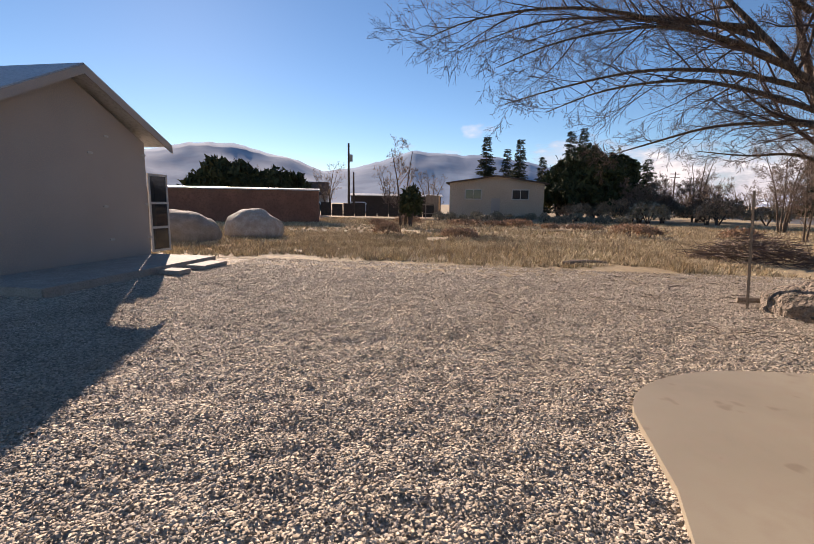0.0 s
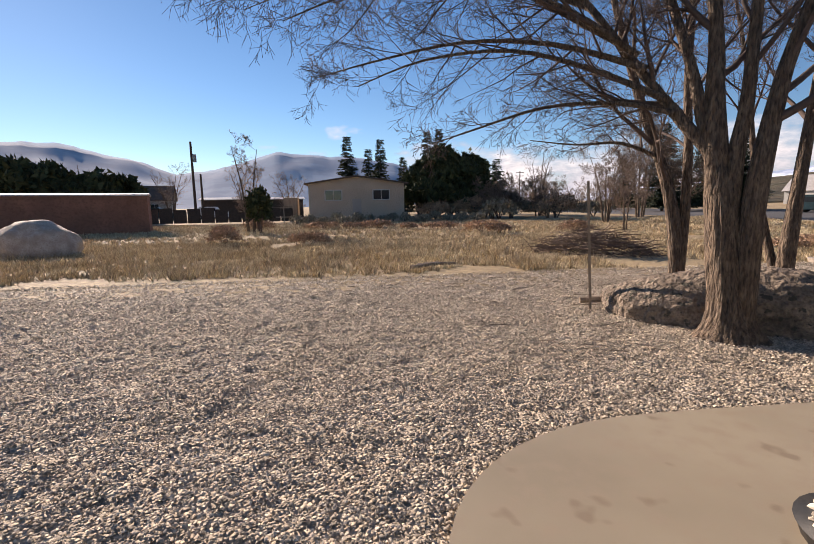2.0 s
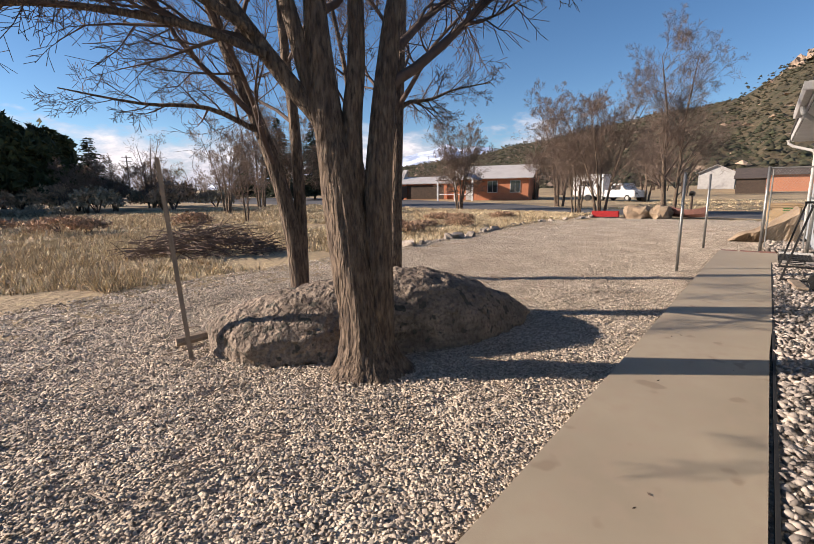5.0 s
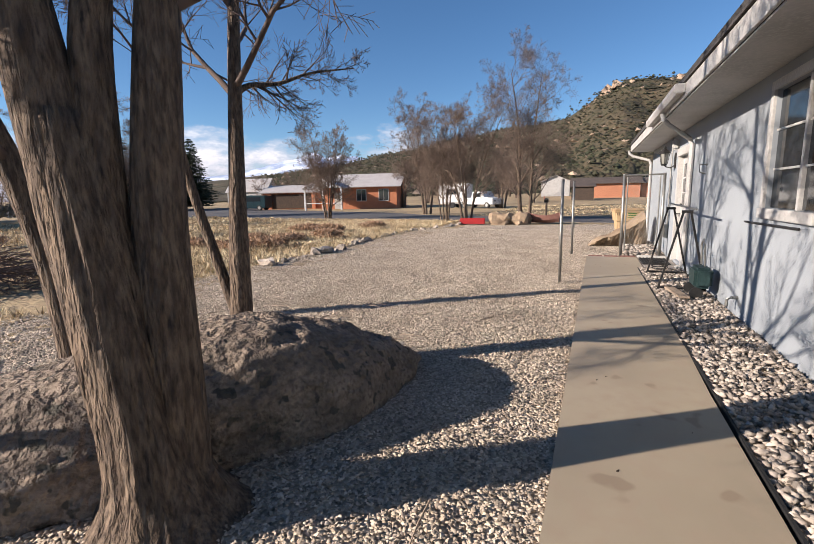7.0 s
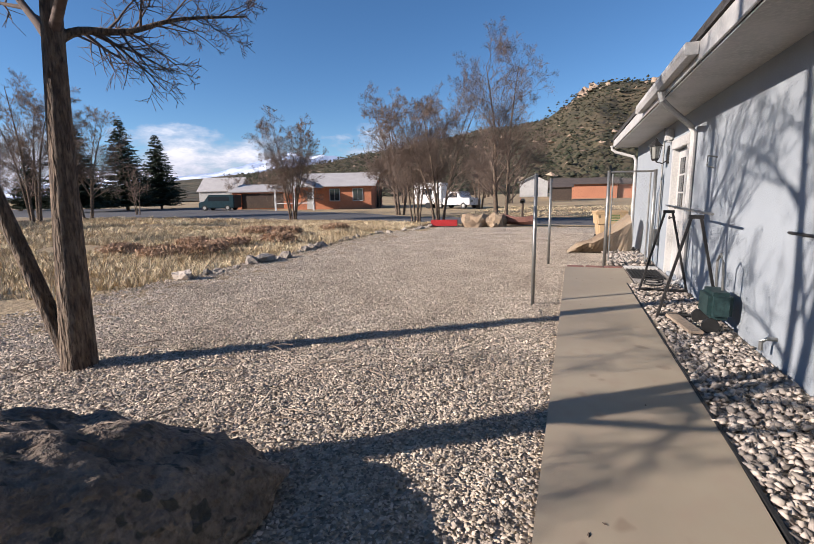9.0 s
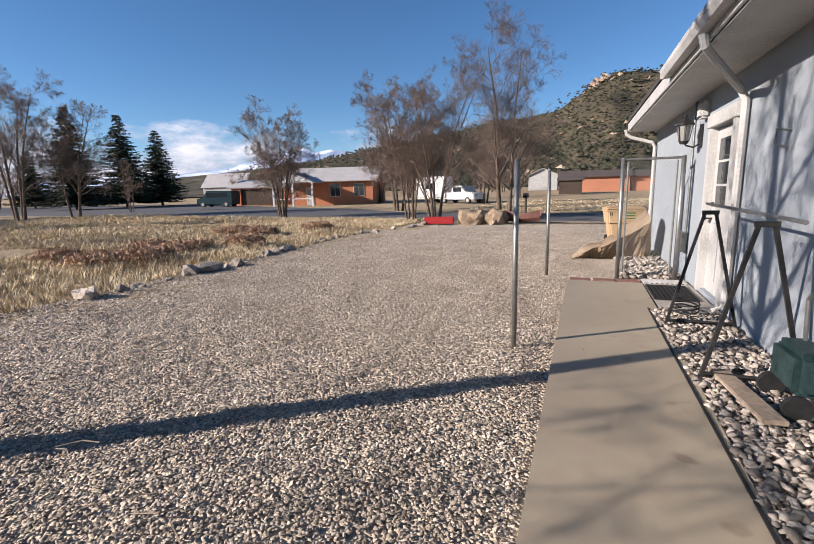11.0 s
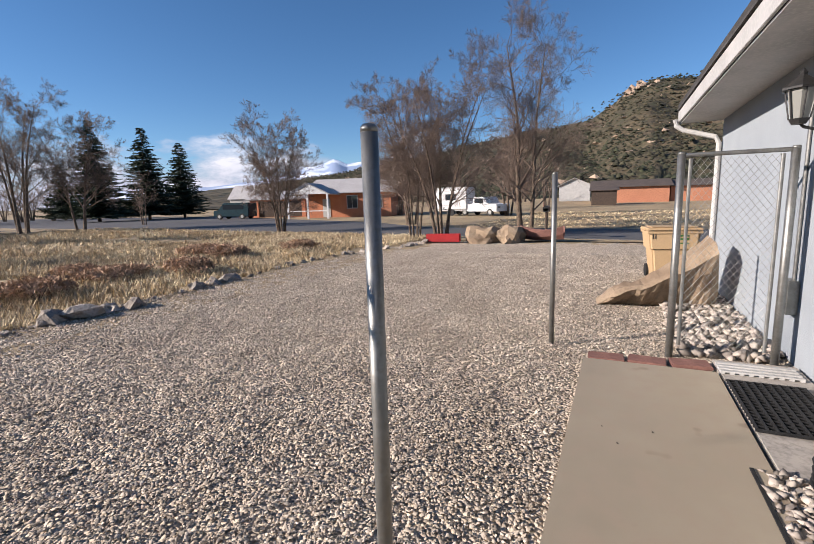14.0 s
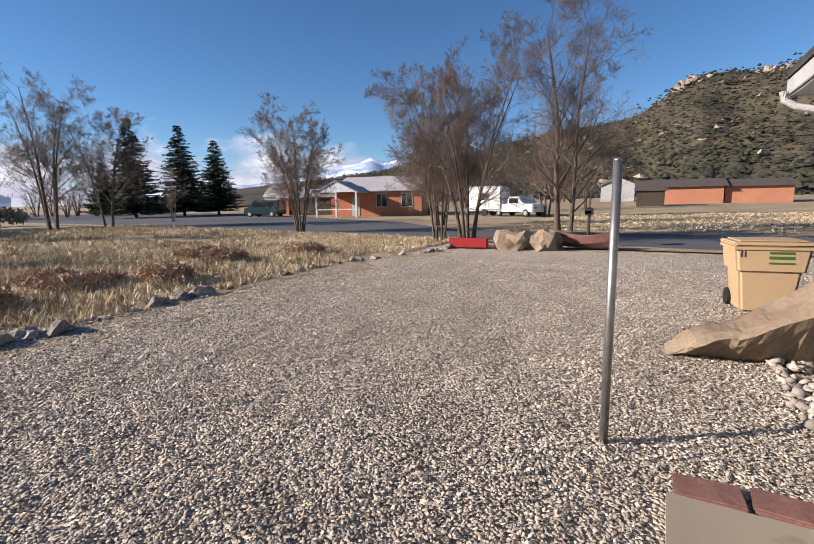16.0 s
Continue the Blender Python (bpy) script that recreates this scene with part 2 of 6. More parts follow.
def cloud_material(name, low, high, soft):
    m = bpy.data.materials.new(name)
    m.use_nodes = True
    n, l = m.node_tree.nodes, m.node_tree.links
    n.remove(n["Principled BSDF"])
    co, mp, t = n.new("ShaderNodeTexCoord"), n.new("ShaderNodeMapping"), n.new("ShaderNodeTexNoise")
    mp.inputs["Scale"].default_value = (1, 1, 2.6)
    t.inputs["Scale"].default_value, t.inputs["Detail"].default_value, t.inputs["Roughness"].default_value = 0.0019, 9, 0.58
    l.new(co.outputs["Object"], mp.inputs["Vector"])
    l.new(mp.outputs["Vector"], t.inputs["Vector"])
    sep = n.new("ShaderNodeSeparateXYZ")
    l.new(co.outputs["Object"], sep.inputs["Vector"])
    fall = n.new("ShaderNodeMapRange")
    fall.inputs["From Min"].default_value, fall.inputs["From Max"].default_value = low, high
    fall.inputs["To Min"].default_value, fall.inputs["To Max"].default_value = 0.30, -0.22
    l.new(sep.outputs["Z"], fall.inputs["Value"])
    add = n.new("ShaderNodeMath")
    l.new(t.outputs["Fac"], add.inputs[0])
    l.new(fall.outputs["Result"], add.inputs[1])
    al = n.new("ShaderNodeMapRange")
    al.inputs["From Min"].default_value, al.inputs["From Max"].default_value = 0.5, 0.5 + soft
    l.new(add.outputs[0], al.inputs["Value"])
    em, tr, mx = n.new("ShaderNodeEmission"), n.new("ShaderNodeBsdfTransparent"), n.new("ShaderNodeMixShader")
    cr = n.new("ShaderNodeValToRGB")
    cr.color_ramp.elements[0].position, cr.color_ramp.elements[1].position = 0.42, 0.66
    cr.color_ramp.elements[0].color, cr.color_ramp.elements[1].color = (0.50, 0.50, 0.60, 1), (0.95, 0.91, 0.93, 1)
    l.new(t.outputs["Fac"], cr.inputs["Fac"])
    l.new(cr.outputs["Color"], em.inputs["Color"])
    em.inputs["Strength"].default_value = 0.55
    l.new(al.outputs["Result"], mx.inputs["Fac"])
    l.new(tr.outputs[0], mx.inputs[1])
    l.new(em.outputs[0], mx.inputs[2])
    l.new(mx.outputs[0], n["Material Output"].inputs["Surface"])
    return m


M_CLOUD = cloud_material("low_cloud", 30, 720, 0.22)


# ---------- building blocks ----------
def mesh_object(name, verts, faces, mat, smooth=False):
    me = bpy.data.meshes.new(name)
    me.from_pydata(verts, [], faces)
    me.materials.append(mat)
    if smooth:
        me.polygons.foreach_set("use_smooth", [True] * len(me.polygons))
    me.update()
    return new(name, me)


def part(name, bm, mat, parent=None, label="", smooth=False):
    """Links a bmesh as one mesh object under a thing or part."""
    me = bpy.data.meshes.new(name)
    bm.normal_update()
    bm.to_mesh(me)
    bm.free()
    me.materials.append(mat)
    if smooth:
        me.polygons.foreach_set("use_smooth", [True] * len(me.polygons))
    ob = new(name, me)
    if parent:
        ob.parent = parent
    return tagged(ob, label)


def box(bm, lo, hi, bevel=0.0):
    """A box between two corners, in the bmesh."""
    lo, hi = Vector(lo), Vector(hi)
    got = bmesh.ops.create_cube(bm, size=1, matrix=Matrix.Translation((lo + hi) / 2) @ Matrix.Diagonal((*(hi - lo), 1)))
    if bevel:
        edges = list({e for v in got["verts"] for e in v.link_edges})
        bmesh.ops.bevel(bm, geom=edges, offset=bevel, segments=2, affect="EDGES")
    return bm


def bx(lo, hi, bevel=0.0):
    return box(bmesh.new(), lo, hi, bevel)


def tube(bm, points, radius, sides=10, cap=True, radii=None):
    """A round bar through the points."""
    pts = [Vector(p) for p in points]
    rings = []
    for i, p in enumerate(pts):
        d = (pts[min(i + 1, len(pts) - 1)] - pts[max(i - 1, 0)]).normalized()
        a = d.orthogonal().normalized() if abs(d.z) > 0.9 else d.cross(Vector((0, 0, 1))).normalized()
        b = d.cross(a)
        r = radii[i] if radii else radius
        rings.append([bm.verts.new(p + r * (math.cos(t) * a + math.sin(t) * b)) for t in [2 * math.pi * k / sides for k in range(sides)]])
    for r0, r1 in zip(rings, rings[1:]):
        for k in range(sides):
            bm.faces.new((r0[k], r0[(k + 1) % sides], r1[(k + 1) % sides], r1[k]))
    if cap:
        bm.faces.new(list(reversed(rings[0])))
        bm.faces.new(rings[-1])
    return bm


def tb(points, radius, sides=10, radii=None):
    return tube(bmesh.new(), points, radius, sides, True, radii)


def prism(bm, outline, z0, z1):
    """An upright prism on an xy outline given counter-clockwise."""
    a = [bm.verts.new((x, y, z0)) for x, y in outline]
    b = [bm.verts.new((x, y, z1)) for x, y in outline]
    n = len(outline)
    for k in range(n):
        bm.faces.new((a[k], a[(k + 1) % n], b[(k + 1) % n], b[k]))
    bm.faces.new(b)
    bm.faces.new(list(reversed(a)))
    return bm


def slab(bm, quad, thick):
    """A flat plate: four corners of its top, and its thickness downwards along the normal."""
    q = [Vector(p) for p in quad]
    nrm = (q[1] - q[0]).cross(q[3] - q[0]).normalized()
    a, b = [bm.verts.new(p) for p in q], [bm.verts.new(p - nrm * thick) for p in q]
    bm.faces.new(a)
    bm.faces.new(list(reversed(b)))
    for k in range(4):
        bm.faces.new((a[k], b[k], b[(k + 1) % 4], a[(k + 1) % 4]))
    return bm


def thing(name, at, label, category, group="", kind="", turn=0):
    ob = new(name)
    ob.matrix_world = pose(*at, 0, 0, turn)
    return tagged(ob, label, category, group, kind)


def rock_bmesh(size, seed, subdiv=4, rough=0.25, flat=0.2):
    """A boulder: a noisy ball with a cut foot."""
    bm = bmesh.new()
    bmesh.ops.create_icosphere(bm, subdivisions=subdiv, radius=1)
    off = Vector((seed * 3.7, seed * 1.3, seed * 2.1))
    for v in bm.verts:
        p = v.co.copy()
        k = 1 + rough * noise.noise(p * 1.1 + off) + rough * 0.5 * noise.noise(p * 2.7 + off) + rough * 0.14 * noise.noise(p * 8 + off)
        p *= k
        p.z = max(p.z, -flat)
        v.co = Vector((p.x * size[0], p.y * size[1], (p.z + flat) * size[2] / (1 + flat)))
    return bm


def rock(name, at, size, turn, seed, mat, label, category="boulder", group="", subdiv=4, rough=0.25, sink=0.05, smooth=True):
    ob = part(name, rock_bmesh(size, seed, subdiv, rough), mat, None, "", smooth)
    ob.matrix_world = pose(at[0], at[1], at[2] - sink, 0, 0, turn)
    return tagged(ob, label, category, group)


# ---------- the ground ----------
def ground_height(x, y):
    """Flat round the yard, with a slow rise far off."""
    d = max(0.0, x - 62.0)
    return -0.03 + 0.018 * min(d, 200.0)


def road_near(y):
    return 27.0 + 0.17 * y


ticks_x = sorted({*range(-60, 101, 2), *[-4000, -2000, -1000, -500, -250, -120, 130, 160, 200, 262, 350, 500, 1000, 2000, 4000]})
ticks_y = sorted({*range(-30, 91, 2), *[-4000, -2000, -1000, -500, -250, -120, -60, 120, 180, 250, 500, 1000, 2000, 4000]})
gv, gf = [], []
for yy in ticks_y:
    for xx in ticks_x:
        field = 1.0 if (yy > 13 and xx < road_near(yy) - 1.5 and yy < 60 and xx > -30) else 0.0
        under = 0.12 if -13 < xx < 25 and -11 < yy < 9.5 else 0.0
        gv.append((xx, yy, ground_height(xx, yy) - under + field * 0.10 * noise.noise(Vector((xx * 0.21, yy * 0.21, 3)))))
nx = len(ticks_x)
for j in range(len(ticks_y) - 1):
    for i in range(nx - 1):
        gf.append((j * nx + i, j * nx + i + 1, (j + 1) * nx + i + 1, (j + 1) * nx + i))
tagged(mesh_object("ground", gv, gf, M_SOIL, True), "dry tan soil with sparse winter grass", "ground", kind="structure")


def wavy(points, amount, step, seed):
    """Points along a broken line with a little unevenness."""
    out = []
    for (x0, y0), (x1, y1) in zip(points, points[1:]):
        n = max(1, int(math.hypot(x1 - x0, y1 - y0) / step))
        for k in range(n):
            f = k / n
            x, y = x0 + (x1 - x0) * f, y0 + (y1 - y0) * f
            w = amount * noise.noise(Vector((x * 0.9, y * 0.9, seed)))
            out.append((x + w, y + w))
    return out


yard_edge = [(27.3, 10.0), (24.4, 10.6), (21.5, 11.5), (19.3, 11.6), (17.6, 11.4), (15.8, 11.15), (13.6, 11.0), (11.2, 11.1), (9.2, 11.6), (7.2, 11.4), (4.6, 11.6), (0.0, 11.6), (-5.4, 11.9), (-7.2, 11.4), (-14, 11.0)]
yard_outline = wavy([(-14, -12), (26.0, -12), (27.3, 10.0)], 0.0, 1.0, 0) + wavy(yard_edge + [(-14, -12)], 0.25, 0.4, 5)
yard_bm = prism(bmesh.new(), yard_outline, -0.12, -0.045)
tagged(part("gravel_yard", yard_bm, M_GRAVEL), "pale grey-beige crushed gravel yard", "gravel", kind="structure")


def gravel_lump(x, y):
    """Trodden, uneven gravel: small heaps and hollows, softer near the concrete walk."""
    wild = min(1.0, max(0.45, 1.15 - 0.09 * (x + 1.0)))
    h = 0.014 * noise.noise(Vector((x * 2.9, y * 2.9, 0.5))) + 0.030 * wild * noise.noise(Vector((x * 6.5, y * 8.0, 4.5))) + 0.012 * wild * noise.noise(Vector((x * 15, y * 17, 8.5)))
    fade = min(1.0, max(0.0, (11.0 - y) / 0.6)) * min(1.0, max(0.0, (26.5 - x) / 1.0))
    return h * fade


bed_x = np.concatenate([np.arange(-14, 14.9, 0.07), np.arange(15, 26.9, 0.12)])
bed_y = np.arange(-0.6, 11.15, 0.07)
bv = [(float(x), float(y), -0.030 + gravel_lump(x, y)) for y in bed_y for x in bed_x]
bn = len(bed_x)
bf = [(j * bn + i, j * bn + i + 1, (j + 1) * bn + i + 1, (j + 1) * bn + i) for j in range(len(bed_y) - 1) for i in range(bn - 1)]
tagged(mesh_object("gravel_surface", bv, bf, M_GRAVEL, True), "uneven trodden top of the pale gravel yard", "gravel", kind="structure")

road_outline = [(road_near(-90) , -90), (road_near(-90) + 6.5, -90), (33.2, 3), (34.6, 14), (41, 21), (62, 60), (84, 140), (40, 140), (road_near(32), 32), (road_near(16), 16), (road_near(4), 4)]
tagged(part("road", prism(bmesh.new(), road_outline, -0.1, -0.012), M_ASPHALT), "worn grey asphalt road past the yard", "road", kind="structure")

# concrete walk with its rounded patio end
walk_outline = [(14.62, 3.29), (14.62, 4.33), (5.5, 4.42), (3.2, 4.46)]
for k in range(13):
    a = radians(90 + 7.5 * k)
    walk_outline.append((2.75 + 1.62 * math.cos(a), 3.15 + 1.30 * math.sin(a)))
walk_outline += [(1.08, 2.4), (0.95, 1.8), (1.05, 0.9), (1.4, 0.2), (2.2, -0.4), (2.9, -0.6), (2.9, 2.63), (3.6, 3.0), (4.2, 3.43), (7.2, 3.425), (12.3, 3.30)]
walk_bm = prism(bmesh.new(), list(reversed(walk_outline)), -0.1, 0.022)
tagged(part("pavement", walk_bm, M_CONCRETE), "smooth tan concrete walk with a rounded patio end", "pavement", kind="structure")
tagged(part("doorstep", bx((12.95, 2.66, -0.1), (14.98, 3.27, 0.018), 0.01), M_CONCRETE_GREY), "pale concrete landing beside the door", "pavement", kind="structure")


# ---------- the house ----------
WALL_Y, X0, X1, DEPTH, WALL_TOP = 2.64, 3.0, 18.95, 8.0, 2.62
house = thing("house", (10.6, -1.4, 0), "single-storey pale blue stucco house with white trim", "house")


def hp(name, bm, mat, label="", parent=None, smooth=False):
    """A part of the house given in world places."""
    for v in bm.verts:
        v.co -= Vector((10.6, -1.4, 0))
    return part(name, bm, mat, parent or house, label, smooth)


WIN, DOOR = (7.75, 9.2, 1.28, 2.42), (13.35, 14.27, 0.06, 2.14)
for a, b, lo, hi in ((X0, WIN[0], -0.1, WALL_TOP), (WIN[0], WIN[1], -0.1, WIN[2]), (WIN[0], WIN[1], WIN[3], WALL_TOP), (WIN[1], DOOR[0], -0.1, WALL_TOP), (DOOR[0], DOOR[1], -0.1, DOOR[2]), (DOOR[0], DOOR[1], DOOR[3], WALL_TOP), (DOOR[1], X1, -0.1, WALL_TOP)):
    hp("front_wall", bx((a, WALL_Y - 0.2, lo), (b, WALL_Y, hi)), M_STUCCO)
hp("end_wall", bx((X1 - 0.2, WALL_Y - DEPTH, -0.1), (X1, WALL_Y - 0.2, WALL_TOP)), M_STUCCO)
hp("end_wall", bx((X0, WALL_Y - DEPTH, -0.1), (X0 + 0.2, WALL_Y - 0.2, WALL_TOP)), M_STUCCO)
hp("back_wall", bx((X0 + 0.2, WALL_Y - DEPTH, -0.1), (X1 - 0.2, WALL_Y - DEPTH + 0.2, WALL_TOP)), M_STUCCO)
EAVE_Y, RIDGE_Y = 3.24, WALL_Y - DEPTH / 2
for s in (1, -1):
    ey = EAVE_Y if s == 1 else 2 * RIDGE_Y - EAVE_Y
    q = [(X0 - 0.6, ey, 2.86), (X1 + 0.12, ey, 2.86), (X1 + 0.12, RIDGE_Y, 4.5), (X0 - 0.6, RIDGE_Y, 4.5)]
    hp("roof", slab(bmesh.new(), q if s == 1 else list(reversed(q)), 0.05), M_SHINGLE, "dark shingle roof slope")
hp("shingle_edge", bx((X0 - 0.6, EAVE_Y - 0.03, 2.825), (X1 + 0.12, EAVE_Y + 0.02, 2.85)), M_SHINGLE, "dark shingle drip edge")
hp("fascia", bx((X0 - 0.6, EAVE_Y - 0.03, 2.64), (X1 + 0.12, EAVE_Y - 0.004, 2.82), 0.004), M_WHITE, "white painted fascia board")
hp("soffit", bx((X0 - 0.6, WALL_Y - 0.15, 2.622), (X1 + 0.12, EAVE_Y - 0.034, 2.638)), M_WHITE, "white painted eave soffit")
for gx in (X0, X1):
    gable = bmesh.new()
    tri = [(WALL_Y, 2.64), (RIDGE_Y, 4.4), (WALL_Y - DEPTH, 2.64)]
    a = [gable.verts.new((gx - 0.1, y, z)) for y, z in tri]
    b = [gable.verts.new((gx, y, z)) for y, z in tri]
    gable.faces.new(a), gable.faces.new(list(reversed(b)))
    for k in range(3):
        gable.faces.new((a[k], b[k], b[(k + 1) % 3], a[(k + 1) % 3]))
    hp("gable", gable, M_STUCCO)
hp("verge_board", slab(bmesh.new(), [(X1 + 0.122, EAVE_Y, 2.84), (X1 + 0.122, EAVE_Y, 2.66), (X1 + 0.122, RIDGE_Y, 4.3), (X1 + 0.122, RIDGE_Y, 4.48)], 0.025), M_WHITE)


def gutter(x0, x1, z):
    """An open trough with end caps."""
    bm = bmesh.new()
    prof = [(0, 0.11), (0, 0), (0.085, 0), (0.115, 0.06), (0.115, 0.11), (0.105, 0.11), (0.105, 0.06), (0.08, 0.01), (0.01, 0.01), (0.01, 0.11)]
    ends = []
    for x in (x0, x1):
        ends.append([bm.verts.new((x, EAVE_Y + y, z + h)) for y, h in prof])
    n = len(prof)
    for k in range(n):
        bm.faces.new((ends[0][k], ends[0][(k + 1) % n], ends[1][(k + 1) % n], ends[1][k]))
    for x in (x0, x1):
        box(bm, (x - 0.004, EAVE_Y, z), (x + 0.004, EAVE_Y + 0.115, z + 0.112))
    bmesh.ops.recalc_face_normals(bm, faces=bm.faces)
    return bm


hp("gutter", gutter(10.45, 13.8, 2.70), M_WHITE, "white metal rain gutter")
for gx, wx in ((X1 + 0.04, X1 - 0.06), (12.0, 12.93)):
    pts = [(gx, EAVE_Y + 0.05, 2.68), (gx, EAVE_Y + 0.03, 2.58), (gx + (wx - gx) * 0.15, EAVE_Y - 0.08, 2.50), (wx, WALL_Y + 0.10, 2.36), (wx, WALL_Y + 0.05, 2.26), (wx, WALL_Y + 0.05, 0.16), (wx, WALL_Y + 0.16, 0.07)]
    hp("downspout", tb(pts, 0.038, 8), M_WHITE, "white metal downspout")

# window
win = hp("window", bx((WIN[0] - 0.09, WALL_Y - 0.05, WIN[2] - 0.10), (WIN[1] + 0.09, WALL_Y + 0.045, WIN[2] - 0.003), 0.006), M_WHITE, "white framed window with a deep sill")
for lo, hi in (((WIN[0] - 0.09, WALL_Y - 0.05, WIN[2]), (WIN[0] - 0.002, WALL_Y + 0.025, WIN[3])), ((WIN[1] + 0.002, WALL_Y - 0.05, WIN[2]), (WIN[1] + 0.09, WALL_Y + 0.025, WIN[3])), ((WIN[0] - 0.09, WALL_Y - 0.05, WIN[3] + 0.003), (WIN[1] + 0.09, WALL_Y + 0.025, WIN[3] + 0.09)), ((8.45, WALL_Y - 0.06, WIN[2]), (8.5, WALL_Y - 0.01, WIN[3]))):
    hp("frame", bx(lo, hi, 0.004), M_WHITE, "", win)
for a, b in ((WIN[0], 8.45), (8.5, WIN[1])):
    for k in range(3):
        h = (WIN[3] - WIN[2]) / 3
        hp("pane", bx((a + 0.01, WALL_Y - 0.05, WIN[2] + k * h + 0.008), (b - 0.01, WALL_Y - 0.04, WIN[2] + (k + 1) * h - 0.008)), M_GLASS, "dark window glass", win)
        if k:
            hp("glazing_bar", bx((a, WALL_Y - 0.055, WIN[2] + k * h - 0.01), (b, WALL_Y - 0.03, WIN[2] + k * h + 0.01)), M_WHITE, "", win)

# door
door = hp("door", bx((DOOR[0] + 0.001, WALL_Y - 0.10, DOOR[2]), (DOOR[1] - 0.001, WALL_Y - 0.055, DOOR[3] - 0.01), 0.004), M_WHITE, "white panelled door with small panes")
for lo, hi in (((DOOR[0] - 0.11, WALL_Y - 0.09, 0.02), (DOOR[0] + 0.006, WALL_Y + 0.035, DOOR[3])), ((DOOR[1] - 0.006, WALL_Y - 0.09, 0.02), (DOOR[1] + 0.11, WALL_Y + 0.035, DOOR[3])), ((DOOR[0] - 0.14, WALL_Y - 0.04, DOOR[3] + 0.002), (DOOR[1] + 0.14, WALL_Y + 0.05, DOOR[3] + 0.16))):
    hp("door_trim", bx(lo, hi, 0.006), M_WHITE, "", door)
for r in range(3):
    for c in range(3):
        x, z = DOOR[0] + 0.15 + c * 0.215, 1.15 + r * 0.29
        hp("pane", bx((x, WALL_Y - 0.06, z), (x + 0.19, WALL_Y - 0.05, z + 0.26)), M_GLASS, "dark door glass", door)
for r in range(2):
    hp("door_panel", bx((DOOR[0] + 0.14 + r * 0.34, WALL_Y - 0.06, 0.22), (DOOR[0] + 0.42 + r * 0.34, WALL_Y - 0.048, 0.95), 0.006), M_WHITE, "", door)
knob = tb([(14.19, WALL_Y - 0.06, 1.0), (14.19, WALL_Y + 0.01, 1.0), (14.19, WALL_Y + 0.03, 1.0), (14.19, WALL_Y + 0.05, 1.0)], 0, 12, [0.012, 0.012, 0.028, 0.018])
hp("knob", knob, M_IRON, "dark round door knob", door)
hp("deadbolt", tb([(14.19, WALL_Y - 0.06, 1.18), (14.19, WALL_Y - 0.03, 1.18)], 0.028, 12), M_IRON, "dark deadbolt", door)
hp("vent_hood", bx((14.5, WALL_Y, 2.3), (14.72, WALL_Y + 0.12, 2.52), 0.03), M_WHITE, "white wall vent hood")
hp("conduit", tb([(15.28, WALL_Y + 0.02, 2.62), (15.28, WALL_Y + 0.02, 0.5)], 0.014, 8), M_GALV, "grey conduit")
hp("utility_box", bx((15.18, WALL_Y, 0.42), (15.38, WALL_Y + 0.09, 0.72), 0.008), M_GALV, "grey utility box")

# wall lantern
lantern = thing("wall_lantern", (14.85, WALL_Y, 2.1), "black lantern lamp with glass panes on the house wall", "lantern")
part("back_plate", bx((-0.06, 0, -0.16), (0.06, 0.025, 0.16), 0.008), M_IRON, lantern)
part("arm", tb([(0, 0.02, -0.10), (0, 0.10, -0.15), (0, 0.19, -0.12), (0, 0.22, -0.08)], 0.012, 8), M_IRON, lantern)
part("base", tb([(0, 0.22, -0.10), (0, 0.22, -0.06)], 0, 6, [0.05, 0.075]), M_IRON, lantern)
part("glass", tb([(0, 0.22, -0.06), (0, 0.22, 0.16)], 0, 6, [0.062, 0.10]), M_LAMPGLASS, lantern, "frosted pale glass")
for k in range(6):
    a = 2 * math.pi * k / 6
    part("bar", tb([(0.066 * math.cos(a), 0.22 + 0.066 * math.sin(a), -0.06), (0.104 * math.cos(a), 0.22 + 0.104 * math.sin(a), 0.16)], 0.006, 5), M_IRON, lantern)
part("roof", tb([(0, 0.22, 0.155), (0, 0.22, 0.17), (0, 0.22, 0.23), (0, 0.22, 0.26), (0, 0.22, 0.275), (0, 0.22, 0.31)], 0, 6, [0.135, 0.135, 0.06, 0.025, 0.03, 0.004]), M_IRON, lantern)

# ---------- fence posts and gate ----------
def fence_post(x, y, h, r=0.026, label="weathered galvanised steel fence post in the gravel"):
    ob = thing("fence_post", (x, y, -0.02), label, "fence post", "fence posts along the walk")
    part("pipe", tb([(0, 0, -0.1), (0, 0, h)], r, 16), M_GALV, ob, "", True)
    part("cap", tb([(0, 0, h), (0, 0, h + 0.012), (0, 0, h + 0.02)], 0, 16, [r * 1.02, r * 1.0, r * 0.7]), M_GALV, ob, "", True)
    return ob


